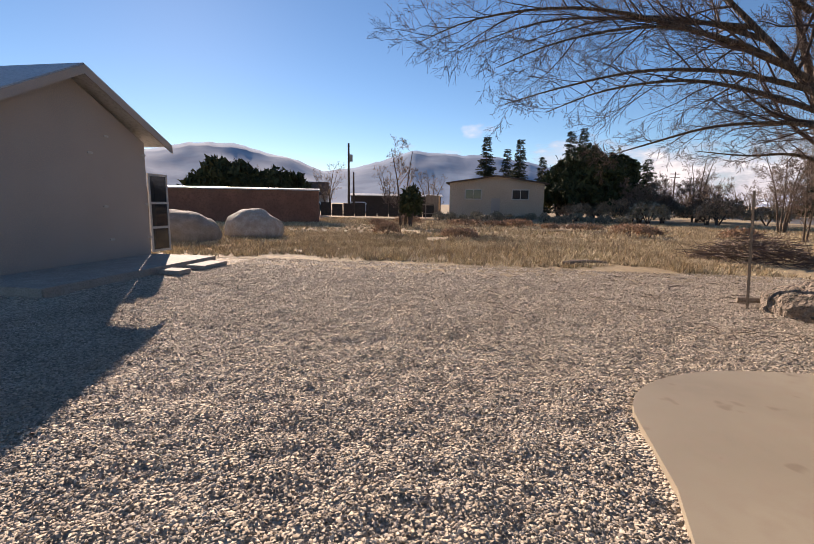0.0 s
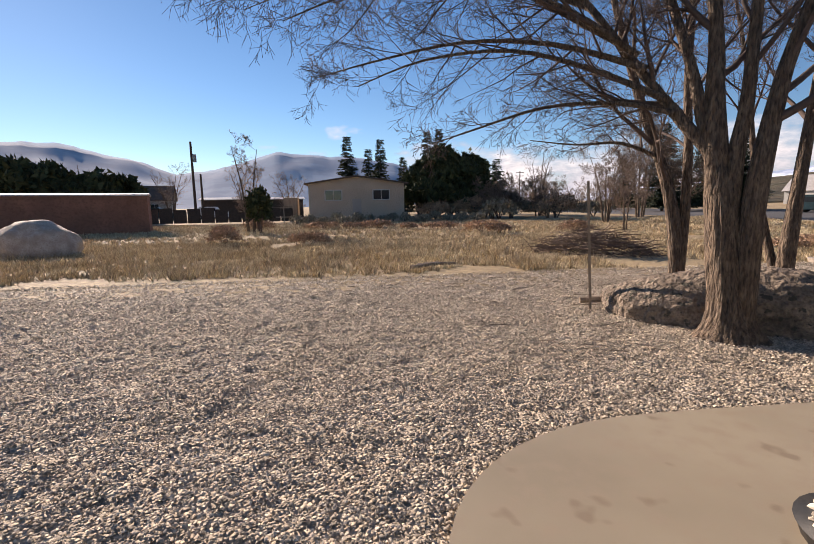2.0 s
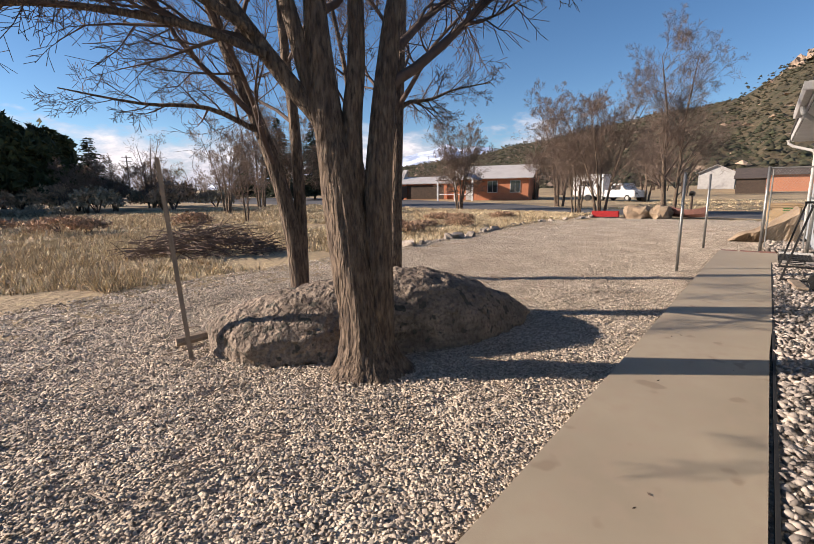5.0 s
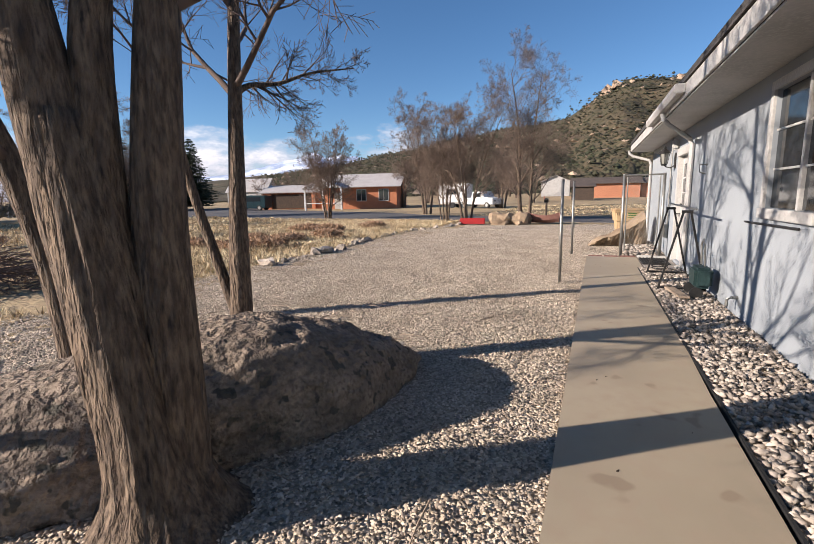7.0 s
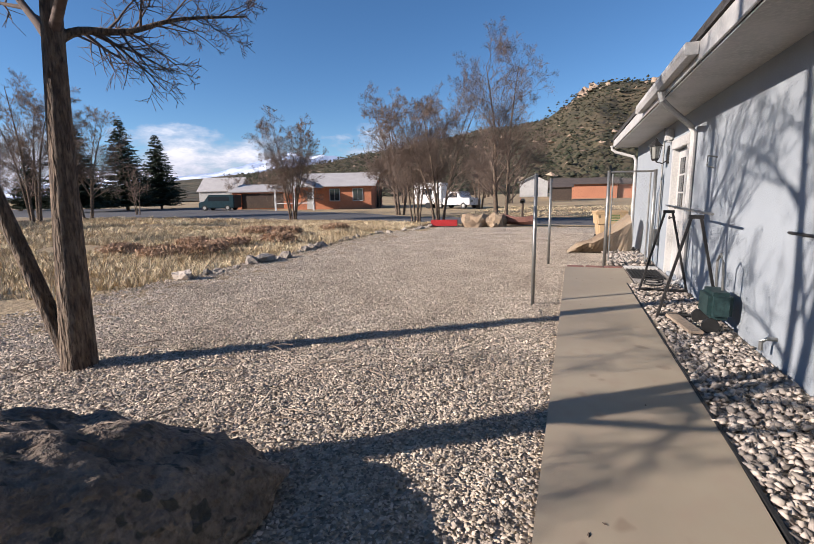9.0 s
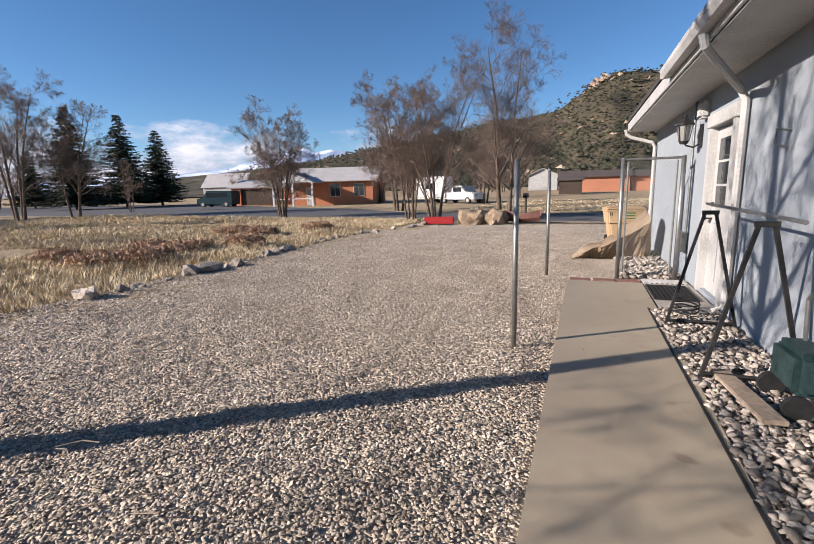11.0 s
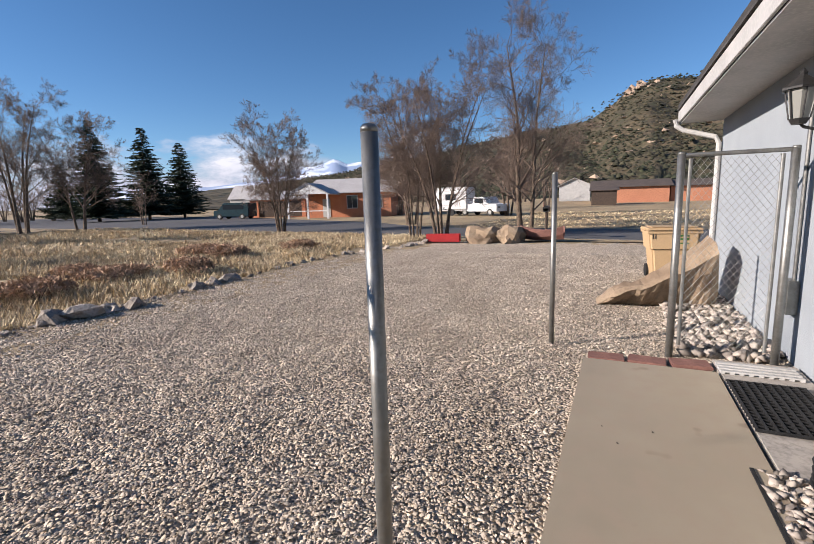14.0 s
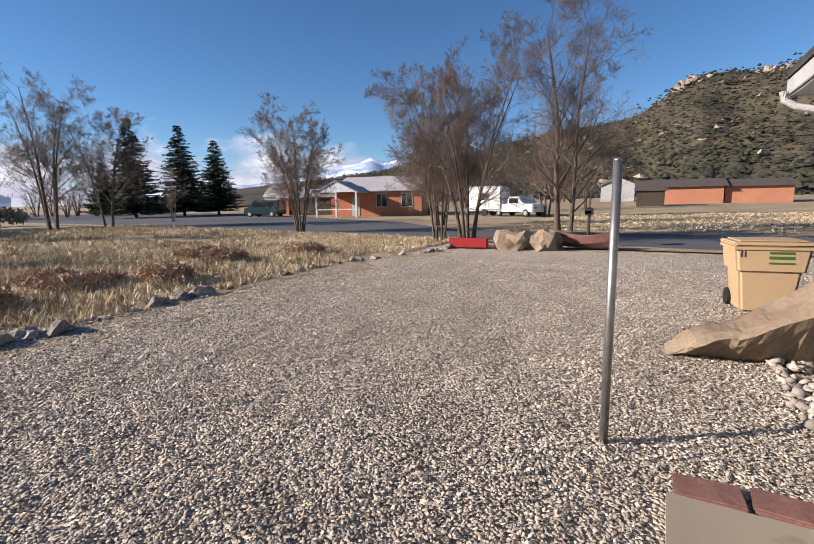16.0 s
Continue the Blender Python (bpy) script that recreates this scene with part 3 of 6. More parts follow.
fence_post(11.41, 4.72, 1.70, 0.024)
fence_post(15.06, 4.67, 1.74)
fence_post(15.05, 3.60, 1.86, 0.032)
fence_post(15.05, 2.80, 1.86, 0.032, "galvanised gate post beside the house wall")
gate = thing("chain_link_gate", (15.05, 2.8, 0), "galvanised chain-link gate panel between two posts", "gate")
part("top_rail", tb([(0, 0.03, 1.83), (0, 0.77, 1.83)], 0.019, 10), M_GALV, gate)
part("stile", tb([(0, 0.08, 0.10), (0, 0.08, 1.80)], 0.015, 10), M_GALV, gate)
part("stile", tb([(0.0, 0.73, 0.10), (0.0, 0.73, 1.80)], 0.015, 10), M_GALV, gate)
for s in (1, -1):
    for k in range(-15, 28):
        ya, za, yb, zb = 0.08, 0.12 + k * 0.075, 0.73, 0.12 + k * 0.075 + 0.65 * 1.35
        if s == -1:
            za, zb = zb, za
        lo, hi = 0.12, 1.80
        fa, fb = sorted(((lo - za) / (zb - za), (hi - za) / (zb - za)))
        fa, fb = max(0, fa), min(1, fb)
        if fb - fa > 0.03:
            part("wire", tb([(s * 0.003, ya + (yb - ya) * f, za + (zb - za) * f) for f in (fa, fb)], 0.0014, 4), M_GALV, gate)

# wooden stake in the gravel
stake = tagged(part("wooden_stake", bx((-0.018, -0.018, -0.1), (0.018, 0.018, 1.78), 0.004), M_WOOD), "weathered wooden stake upright in the gravel", "stake")
stake.matrix_world = pose(4.1, 7.6, 0, 0, -3.2, -28)

# ---------- A-frame stand ----------
stand = thing("a_frame_stand", (11.8, 3.0, 0), "black iron A-frame stand on the river stones", "stand")
for x in (-0.75, 0.70):
    for s in (1, -1):
        part("leg", tb([(x, s * 0.31, 0.0), (x, s * 0.045, 1.17)], 0.019, 4), M_IRON, stand)
    part("crossbar", tb([(x, 0.30, 0.06), (x, -0.30, 0.06)], 0.017, 4), M_IRON, stand)
    part("top_plate", bx((x - 0.02, -0.07, 1.15), (x + 0.02, 0.07, 1.19)), M_IRON, stand)
part("top_bar", tb([(-1.25, -0.02, 1.22), (0.85, 0.0, 1.25)], 0.014, 8), M_GALV, stand, "thin grey metal bar")

hose_cart = thing("hose_cart", (10.7, 2.84, 0.02), "dark green hose reel cart against the wall", "hose cart")
part("body", bx((-0.2, -0.11, 0.14), (0.2, 0.11, 0.42), 0.04), M_DARK_GREEN, hose_cart)
for s in (-0.2, 0.2):
    part("wheel", tb([(s - 0.02, 0.08, 0.08), (s + 0.02, 0.08, 0.08)], 0.08, 16), M_RUBBER, hose_cart)
part("handle", tb([(-0.18, 0.0, 0.45), (-0.2, 0.02, 0.72), (-0.1, 0.02, 0.80), (0.0, 0.02, 0.72), (0.02, 0, 0.45)], 0.013, 8), M_GALV, hose_cart, "bent metal handle")
spigot = tagged(part("spigot", tb([(9.75, WALL_Y, 0.22), (9.75, WALL_Y + 0.07, 0.22), (9.75, WALL_Y + 0.11, 0.19), (9.75, WALL_Y + 0.11, 0.12)], 0.018, 8), M_GALV), "small metal hose spigot on the wall", "spigot")
bar_rod = tagged(part("wall_rod", tb([(8.3, WALL_Y + 0.012, 1.13), (9.75, WALL_Y + 0.012, 1.11)], 0.012, 8), M_IRON), "thin dark rod fixed under the window", "rod")
hook = tagged(part("wall_hanger", tb([(11.9, WALL_Y, 1.85), (11.9, WALL_Y + 0.10, 1.87), (11.9, WALL_Y + 0.10, 1.75), (11.9, WALL_Y + 0.02, 1.72)], 0.012, 6), M_GALV), "grey metal hanger on the wall", "hanger")

# ---------- mats by the door ----------
mat_ob = thing("door_mat", (14.0, 3.02, 0.02), "black open-weave rubber door mat on the landing", "door mat")
for k in range(17):
    part("strand", tb([(-0.42 + k * 0.0525, -0.25, 0.012), (-0.42 + k * 0.0525, 0.25, 0.012)], 0.011, 5), M_RUBBER, mat_ob)
for k in range(10):
    part("strand", tb([(-0.42, -0.24 + k * 0.053, 0.018), (0.42, -0.24 + k * 0.053, 0.018)], 0.009, 5), M_RUBBER, mat_ob)
tread = thing("white_lattice_mat", (14.72, 3.0, 0.02), "white plastic lattice step mat", "mat")
for k in range(9):
    part("strip", bx((-0.12, -0.28 + k * 0.065, 0), (0.12, -0.25 + k * 0.065, 0.014)), M_WHITE, tread)
for k in range(4):
    part("strip", bx((-0.12 + k * 0.07, -0.28, 0.0145), (-0.09 + k * 0.07, 0.27, 0.026)), M_WHITE, tread)
for k, (px, py, pt) in enumerate(((14.74, 4.14, 3), (14.76, 3.80, -5), (14.80, 3.46, 6))):
    b = tagged(part("edging_brick", bx((-0.1, -0.155, 0), (0.1, 0.155, 0.035), 0.008), M_MAROON), "dull red paving brick at the walk's end", "brick", "edging bricks")
    b.matrix_world = pose(px, py, -0.012, 0, 0, pt)

# ---------- the bin and the rocks beside it ----------
bin_ob = thing("wheeled_bin", (19.6, 3.2, -0.01), "tan plastic wheeled rubbish bin with a lid", "rubbish bin", turn=8)
body = bmesh.new()
rings = []
for z, hx, hy in ((0.03, 0.24, 0.28), (0.55, 0.27, 0.335), (0.56, 0.30, 0.37), (0.83, 0.31, 0.40), (0.835, 0.33, 0.42), (0.87, 0.33, 0.42)):
    rings.append([body.verts.new(p) for p in ((-hx, -hy, z), (hx, -hy, z), (hx, hy, z), (-hx, hy, z))])
for r0, r1 in zip(rings, rings[1:]):
    for k in range(4):
        body.faces.new((r0[k], r0[(k + 1) % 4], r1[(k + 1) % 4], r1[k]))
body.faces.new(list(reversed(rings[0]))), body.faces.new(rings[-1])
bmesh.ops.bevel(body, geom=[e for e in body.edges if abs(e.verts[0].co.z - e.verts[1].co.z) > 0.05], offset=0.035, segments=3, affect="EDGES")
part("body", body, M_BIN, bin_ob)
lid = part("lid", bx((-0.35, -0.43, 0.875), (0.36, 0.43, 0.93), 0.02), M_BIN, bin_ob)
part("lid_hump", bx((-0.28, -0.36, 0.932), (0.28, 0.36, 0.95), 0.008), M_BIN, lid)
part("handle_bar", tb([(0.37, -0.35, 0.86), (0.42, -0.3, 0.88), (0.42, 0.3, 0.88), (0.37, 0.35, 0.86)], 0.014, 8), M_BIN, bin_ob)
for s in (-0.3, 0.3):
    part("wheel", tb([(0.24, s - 0.03, 0.12), (0.24, s + 0.03, 0.12)], 0.12, 16), M_RUBBER, bin_ob)
for r, (ww, hh) in enumerate(((0.26, 0.03), (0.26, 0.035), (0.26, 0.02))):
    part("printed_bar", bx((-0.312, -0.22, 0.78 - r * 0.062), (-0.305, -0.22 + ww, 0.78 - r * 0.062 + hh)), M_GREEN_INK, bin_ob, "faded green lettering bar")
for s in (0.29, 0.33):
    part("slot", bx((-0.315, s, 0.74), (-0.306, s + 0.012, 0.82)), M_IRON, bin_ob, "dark lid slot")
wedge = bmesh.new()
wrows = []
for i in range(25):
    u = i / 24
    top = 0.16 + 0.40 * u + 0.62 * max(0.0, u - 0.35) ** 1.2
    end = min(1.0, 0.35 + 5 * u, 0.25 + 9 * (1 - u))
    ring = []
    for w, h in ((-0.06, 0.0), (-0.18, 0.3), (-0.31, 0.62), (-0.36, 0.84), (-0.24, 0.96), (0.04, 1.0), (0.24, 0.86), (0.42, 0.5), (0.52, 0.0)):
        p = Vector((w * end * (1.0 + 0.25 * u), 1.62 * u, top * h * end))
        ring.append(wedge.verts.new(p + Vector((0.05, 0.03, 0.05 * min(1, h * 3))) * (noise.noise(p * 3.1) + 0.6 * noise.noise(p * 8.3))))
    wrows.append(ring)
for a, b in zip(wrows, wrows[1:]):
    for k in range(8):
        wedge.faces.new((a[k], b[k], b[k + 1], a[k + 1]))
wedge.faces.new(wrows[0]), wedge.faces.new(list(reversed(wrows[-1])))
bmesh.ops.recalc_face_normals(wedge, faces=wedge.faces)
long_rock = part("long_rock", wedge, M_ROCK_TAN)
long_rock.matrix_world = pose(17.2, 4.3, -0.04, 0, 0, 188)
long_rock.scale = (-1, 0.9, 1.15)
tagged(long_rock, "wedge-shaped tan sandstone rock beside the bin", "boulder")

# ---------- boulders ----------
mound = rock_bmesh((1.0, 1.0, 1.0), 2.4, 6, 0.13, 0.12)
for v in mound.verts:
    p = v.co
    u = p.x
    crest = float(np.interp(u, [-1.1, -0.7, -0.2, 0.25, 0.6, 0.9, 1.1], [0.62, 0.66, 0.68, 0.70, 0.60, 0.38, 0.24]))
    p.x, p.y, p.z = 1.66 * u, p.y * (0.66 if p.y < 0 else 0.85) * (1.06 - 0.16 * u) + 0.06 * max(p.z, 0), max(p.z, 0) ** 0.75 * crest
    crack = abs(noise.noise(Vector((p.x * 1.9, p.y * 1.9, p.z * 1.2 + 5))))
    p += Vector((0.3, 0.3, 0.8)) * (0.05 * noise.noise(p * 4) + 0.03 * noise.noise(p * 10) + 0.022 * noise.noise(p * 24) - 0.03 * max(0.0, 0.10 - crack) / 0.10)
    p.z = max(p.z, -0.05)
mound_ob = part("granite_mound", mound, M_BOULDER, None, "", True)
mound_ob.matrix_world = pose(5.72, 6.62, -0.03, 0, 0, -33)
tagged(mound_ob, "low rough brown granite mound under the trees", "boulder")
rock("pale_boulder", (-11.1, 15.2, 0), (1.35, 1.1, 1.25), 10, 3.3, M_ROCK_GREY, "large pale rounded boulder in dry grass", group="boulders by the shed", rough=0.2)
rock("pale_boulder", (-9.75, 18.0, 0), (1.3, 1.1, 1.32), -20, 5.1, M_ROCK_GREY, "large pale rounded boulder in dry grass", group="boulders by the shed", rough=0.2)
rock("road_rock", (26.0, 8.35, 0), (0.72, 0.55, 0.62), 100, 6.1, M_ROCK_TAN, "rough tan granite rock at the drive's end", rough=0.5, smooth=False, subdiv=3)
rock("road_rock", (26.2, 7.45, 0), (0.55, 0.5, 0.66), -30, 8.4, M_ROCK_TAN, "rough tan granite rock at the drive's end", rough=0.55, smooth=False, subdiv=3)

# rocks along the yard's edge
rng = random.Random(11)
border = wavy(yard_edge[:8], 0.12, 0.44, 9)
for k, (x, y) in enumerate(border):
    s = rng.choice((0.05, 0.07, 0.09, 0.11, 0.14))
    if 12.6 < x < 17.5 and rng.random() < 0.25:
        s = rng.uniform(0.15, 0.21)
    rock("border_rock", (x + rng.uniform(-0.1, 0.1), y + rng.uniform(-0.12, 0.12), 0), (s * rng.uniform(1, 1.7), s, s * rng.uniform(0.8, 1.2)), rng.uniform(0, 180), rng.uniform(0, 30), M_ROCK_GREY, "pale rough rock edging the gravel", "rock", "rocks along the gravel edge", 2, 0.8, 0.03, False)

red_trough = thing("red_trough", (25.7, 9.75, 0), "red painted wooden trough by the road", "trough", turn=100)
for s in (-0.14, 0.14):
    part("side", bx((-0.6, s - 0.02, 0.02), (0.6, s + 0.02, 0.30), 0.01), M_RED, red_trough)
for s in (-0.6, 0.6):
    part("end", bx((s - 0.02, -0.118, 0.02), (s + 0.02, 0.118, 0.30), 0.01), M_RED, red_trough)
part("bottom", bx((-0.575, -0.118, 0.02), (0.575, 0.118, 0.05)), M_RED, red_trough)
boat = thing("old_rowing_boat", (26.6, 6.45, 0), "weathered dark red little wooden boat", "boat", turn=80)
hull = bmesh.new()
secs = []
for k in range(9):
    f = k / 8
    w = 0.30 * math.sin(math.pi * (0.12 + 0.76 * f)) ** 0.7
    rise = 0.16 * (2 * f - 1) ** 2
    secs.append([hull.verts.new((-0.8 + 1.6 * f, w * c, rise * (0.4 + 0.6 * h) + 0.36 * h + 0.02)) for c, h in ((-1, 1), (-0.75, 0.4), (0, 0), (0.75, 0.4), (1, 1), (0.9, 0.98), (0, 0.15), (-0.9, 0.98))])
for a, b in zip(secs, secs[1:]):
    for k in range(8):
        hull.faces.new((a[k], a[(k + 1) % 8], b[(k + 1) % 8], b[k]))
hull.faces.new(secs[0]), hull.faces.new(list(reversed(secs[-1])))
bmesh.ops.recalc_face_normals(hull, faces=hull.faces)
part("hull", hull, M_MAROON, boat)
part("bench", bx((-0.1, -0.25, 0.27), (0.1, 0.25, 0.30)), M_WOOD, boat)
mailbox = thing("mailbox", (27.2, 6.35, 0), "black mailbox on a dark post by the road", "mailbox")
part("post", tb([(0, 0, -0.1), (0.02, 0, 1.0)], 0.05, 8), M_DARKWOOD, mailbox)
mb = bmesh.new()
tube(mb, [(-0.25, 0, 1.12), (0.25, 0, 1.12)], 0.10, 14)
box(mb, (-0.25, -0.099, 1.0), (0.25, 0.099, 1.12))
part("box", mb, M_IRON, mailbox)
part("flag", bx((0.05, 0.104, 1.12), (0.09, 0.112, 1.32)), M_RED, mailbox)

# ---------- planter on the patio ----------
pot = thing("stone_planter", (2.97, 3.13, 0.022), "dark low planter bowl filled with pale pebbles", "planter")
part("bowl", tb([(0, 0, 0), (0, 0, 0.01), (0, 0, 0.06), (0, 0, 0.07), (0, 0, 0.068), (0, 0, 0.03)], 0, 28, [0.29, 0.30, 0.315, 0.325, 0.30, 0.29]), M_IRON, pot, "", True)
peb = rock_bmesh((0.04, 0.03, 0.026), 2.0, 1, 0.4)
pm = bpy.data.meshes.new("pebble")
peb.to_mesh(pm), peb.free()
pm.materials.append(M_STONE)
for k in range(260):
    a, r = rng.uniform(0, 6.28), 0.26 * math.sqrt(rng.random())
    o = new("pebble", pm)
    o.parent = pot
    o.matrix_local = pose(r * math.cos(a), r * math.sin(a), 0.035 + rng.uniform(0, 0.03), rng.uniform(0, 50), rng.uniform(0, 50), rng.uniform(0, 360)) @ Matrix.Scale(rng.uniform(0.8, 1.4), 4)

# ---------- the shed ----------
shed = thing("shed", (-11.4, 8.25, 0.1), "beige gabled shed with a pale metal roof", "shed")
SX, W = 3.0, 1.98
prof = [(-W, 0.0), (W, 0.0), (W, 2.78), (0, 3.86), (-W, 2.78)]
for x0, x1 in ((SX - 0.12, SX), (-SX, -SX + 0.12)):
    gable = bmesh.new()
    a, b = [gable.verts.new((x0, y, z)) for y, z in prof], [gable.verts.new((x1, y, z)) for y, z in prof]
    gable.faces.new(list(reversed(a))), gable.faces.new(b)
    for k in range(5):
        gable.faces.new((a[k], a[(k + 1) % 5], b[(k + 1) % 5], b[k]))
    part("gable_wall", gable, M_SHED, shed)
for s in (1, -1):
    part("side_wall", bx((-SX + 0.12, s * W - 0.06 - s * 0.06, 0), (SX - 0.12, s * W + 0.06 - s * 0.06, 2.78)), M_SHED, shed)
    q = [(-SX - 0.4, s * 2.5, 2.78), (SX + 0.4, s * 2.5, 2.78), (SX + 0.4, 0, 4.08), (-SX - 0.4, 0, 4.08)]
    part("roof", slab(bmesh.new(), q if s == -1 else list(reversed(q)), 0.05), M_METALROOF, shed)
    q = [(SX + 0.402, s * 2.5, 2.75), (SX + 0.402, 0, 4.05), (SX + 0.402, 0, 3.88), (SX + 0.402, s * 2.5, 2.58)]
    part("verge_board", slab(bmesh.new(), q, 0.03), M_SHED, shed)
shed_door = part("screen_door", bx((SX - 0.02, W + 0.04, 0.05), (SX + 0.02, W + 0.10, 2.05)), M_WHITE, shed, "open white framed screen door")
part("frame", bx((SX - 0.02, W + 0.68, 0.05), (SX + 0.02, W + 0.74, 2.05)), M_WHITE, shed_door)
for z in (0.05, 0.65, 1.28, 1.99):
    part("rail", bx((SX - 0.02, W + 0.10, z), (SX + 0.02, W + 0.68, z + 0.06)), M_WHITE, shed_door)
for z0, z1 in ((0.11, 0.65), (0.71, 1.28), (1.34, 1.99)):
    part("screen", bx((SX - 0.006, W + 0.10, z0), (SX + 0.006, W + 0.68, z1)), M_GLASS, shed_door, "dark screen panel")
for y, z in ((0.7, 0.45), (0.6, 1.2), (0.3, 2.35), (0.75, 2.75), (1.85, 2.45), (1.88, 0.42), (1.86, 1.25)):
    part("wall_hook", bx((SX, y, z), (SX + 0.03, y + 0.14, z + 0.05), 0.01), M_WHITE, shed, "small white wall bracket")
tagged(part("shed_slab", bx((-8.6, 5.7, -0.1), (-6.6, 10.25, 0.12), 0.015), M_CONCRETE_GREY), "raised concrete slab along the shed", "slab", kind="structure")
for px, py, l in ((-6.26, 9.35, 0.9), (-6.3, 8.3, 0.4)):
    tagged(part("paving_slab", bx((px - 0.22, py - l / 2, -0.02), (px + 0.25, py + l / 2, 0.07), 0.015), M_CONCRETE_GREY), "loose pale paving slab beside the step", "paving slab", "loose slabs")

# ---------- small things along the walk ----------
tagged(part("edging_strip", bx((4.25, 3.386, -0.05), (13.1, 3.404, 0.03)), M_RUBBER), "thin black edging strip along the walk", "edging", kind="structure")
plank = tagged(part("old_board", bx((-0.42, -0.07, 0), (0.42, 0.07, 0.03), 0.006), M_WOOD), "weathered short board lying on the river stones", "board")
plank.matrix_world = pose(10.75, 3.12, 0.045, 2, 1, 6)
coil = bmesh.new()
loop_pts = [(0.17 * math.cos(a) * (1 + 0.1 * math.sin(2.3 * a)), 0.13 * math.sin(a), 0.03 + 0.006 * a) for a in [k * 0.35 for k in range(60)]]
tube(coil, loop_pts, 0.009, 6)
coil_ob = tagged(part("cable_coil", coil, M_RUBBER, None, "", True), "loose coil of dark cable on the stones", "cable")
coil_ob.matrix_world = pose(12.95, 3.05, 0.02)
rng = random.Random(51)
leaf = bmesh.new()
lv = [leaf.verts.new(p) for p in ((-0.016, 0, 0.002), (0, -0.007, 0.0), (0.016, 0, 0.003), (0, 0.007, 0.001), (0, 0, 0.006))]
for k in range(4):
    leaf.faces.new((lv[k], lv[(k + 1) % 4], lv[4]))
leaf_me = bpy.data.meshes.new("dead_leaf")
leaf.to_mesh(leaf_me), leaf.free()
leaf_me.materials.append(M_DARKWOOD)
for k in range(12):
    o = tagged(new("dead_leaf", leaf_me), "small dark dead leaf on the concrete", "leaf", "leaves on the walk")
    o.matrix_world = pose(rng.uniform(1.6, 13.5), rng.uniform(3.5, 4.25), 0.022, 0, 0, rng.uniform(0, 360)) @ Matrix.Scale(rng.uniform(0.6, 1.2), 4)


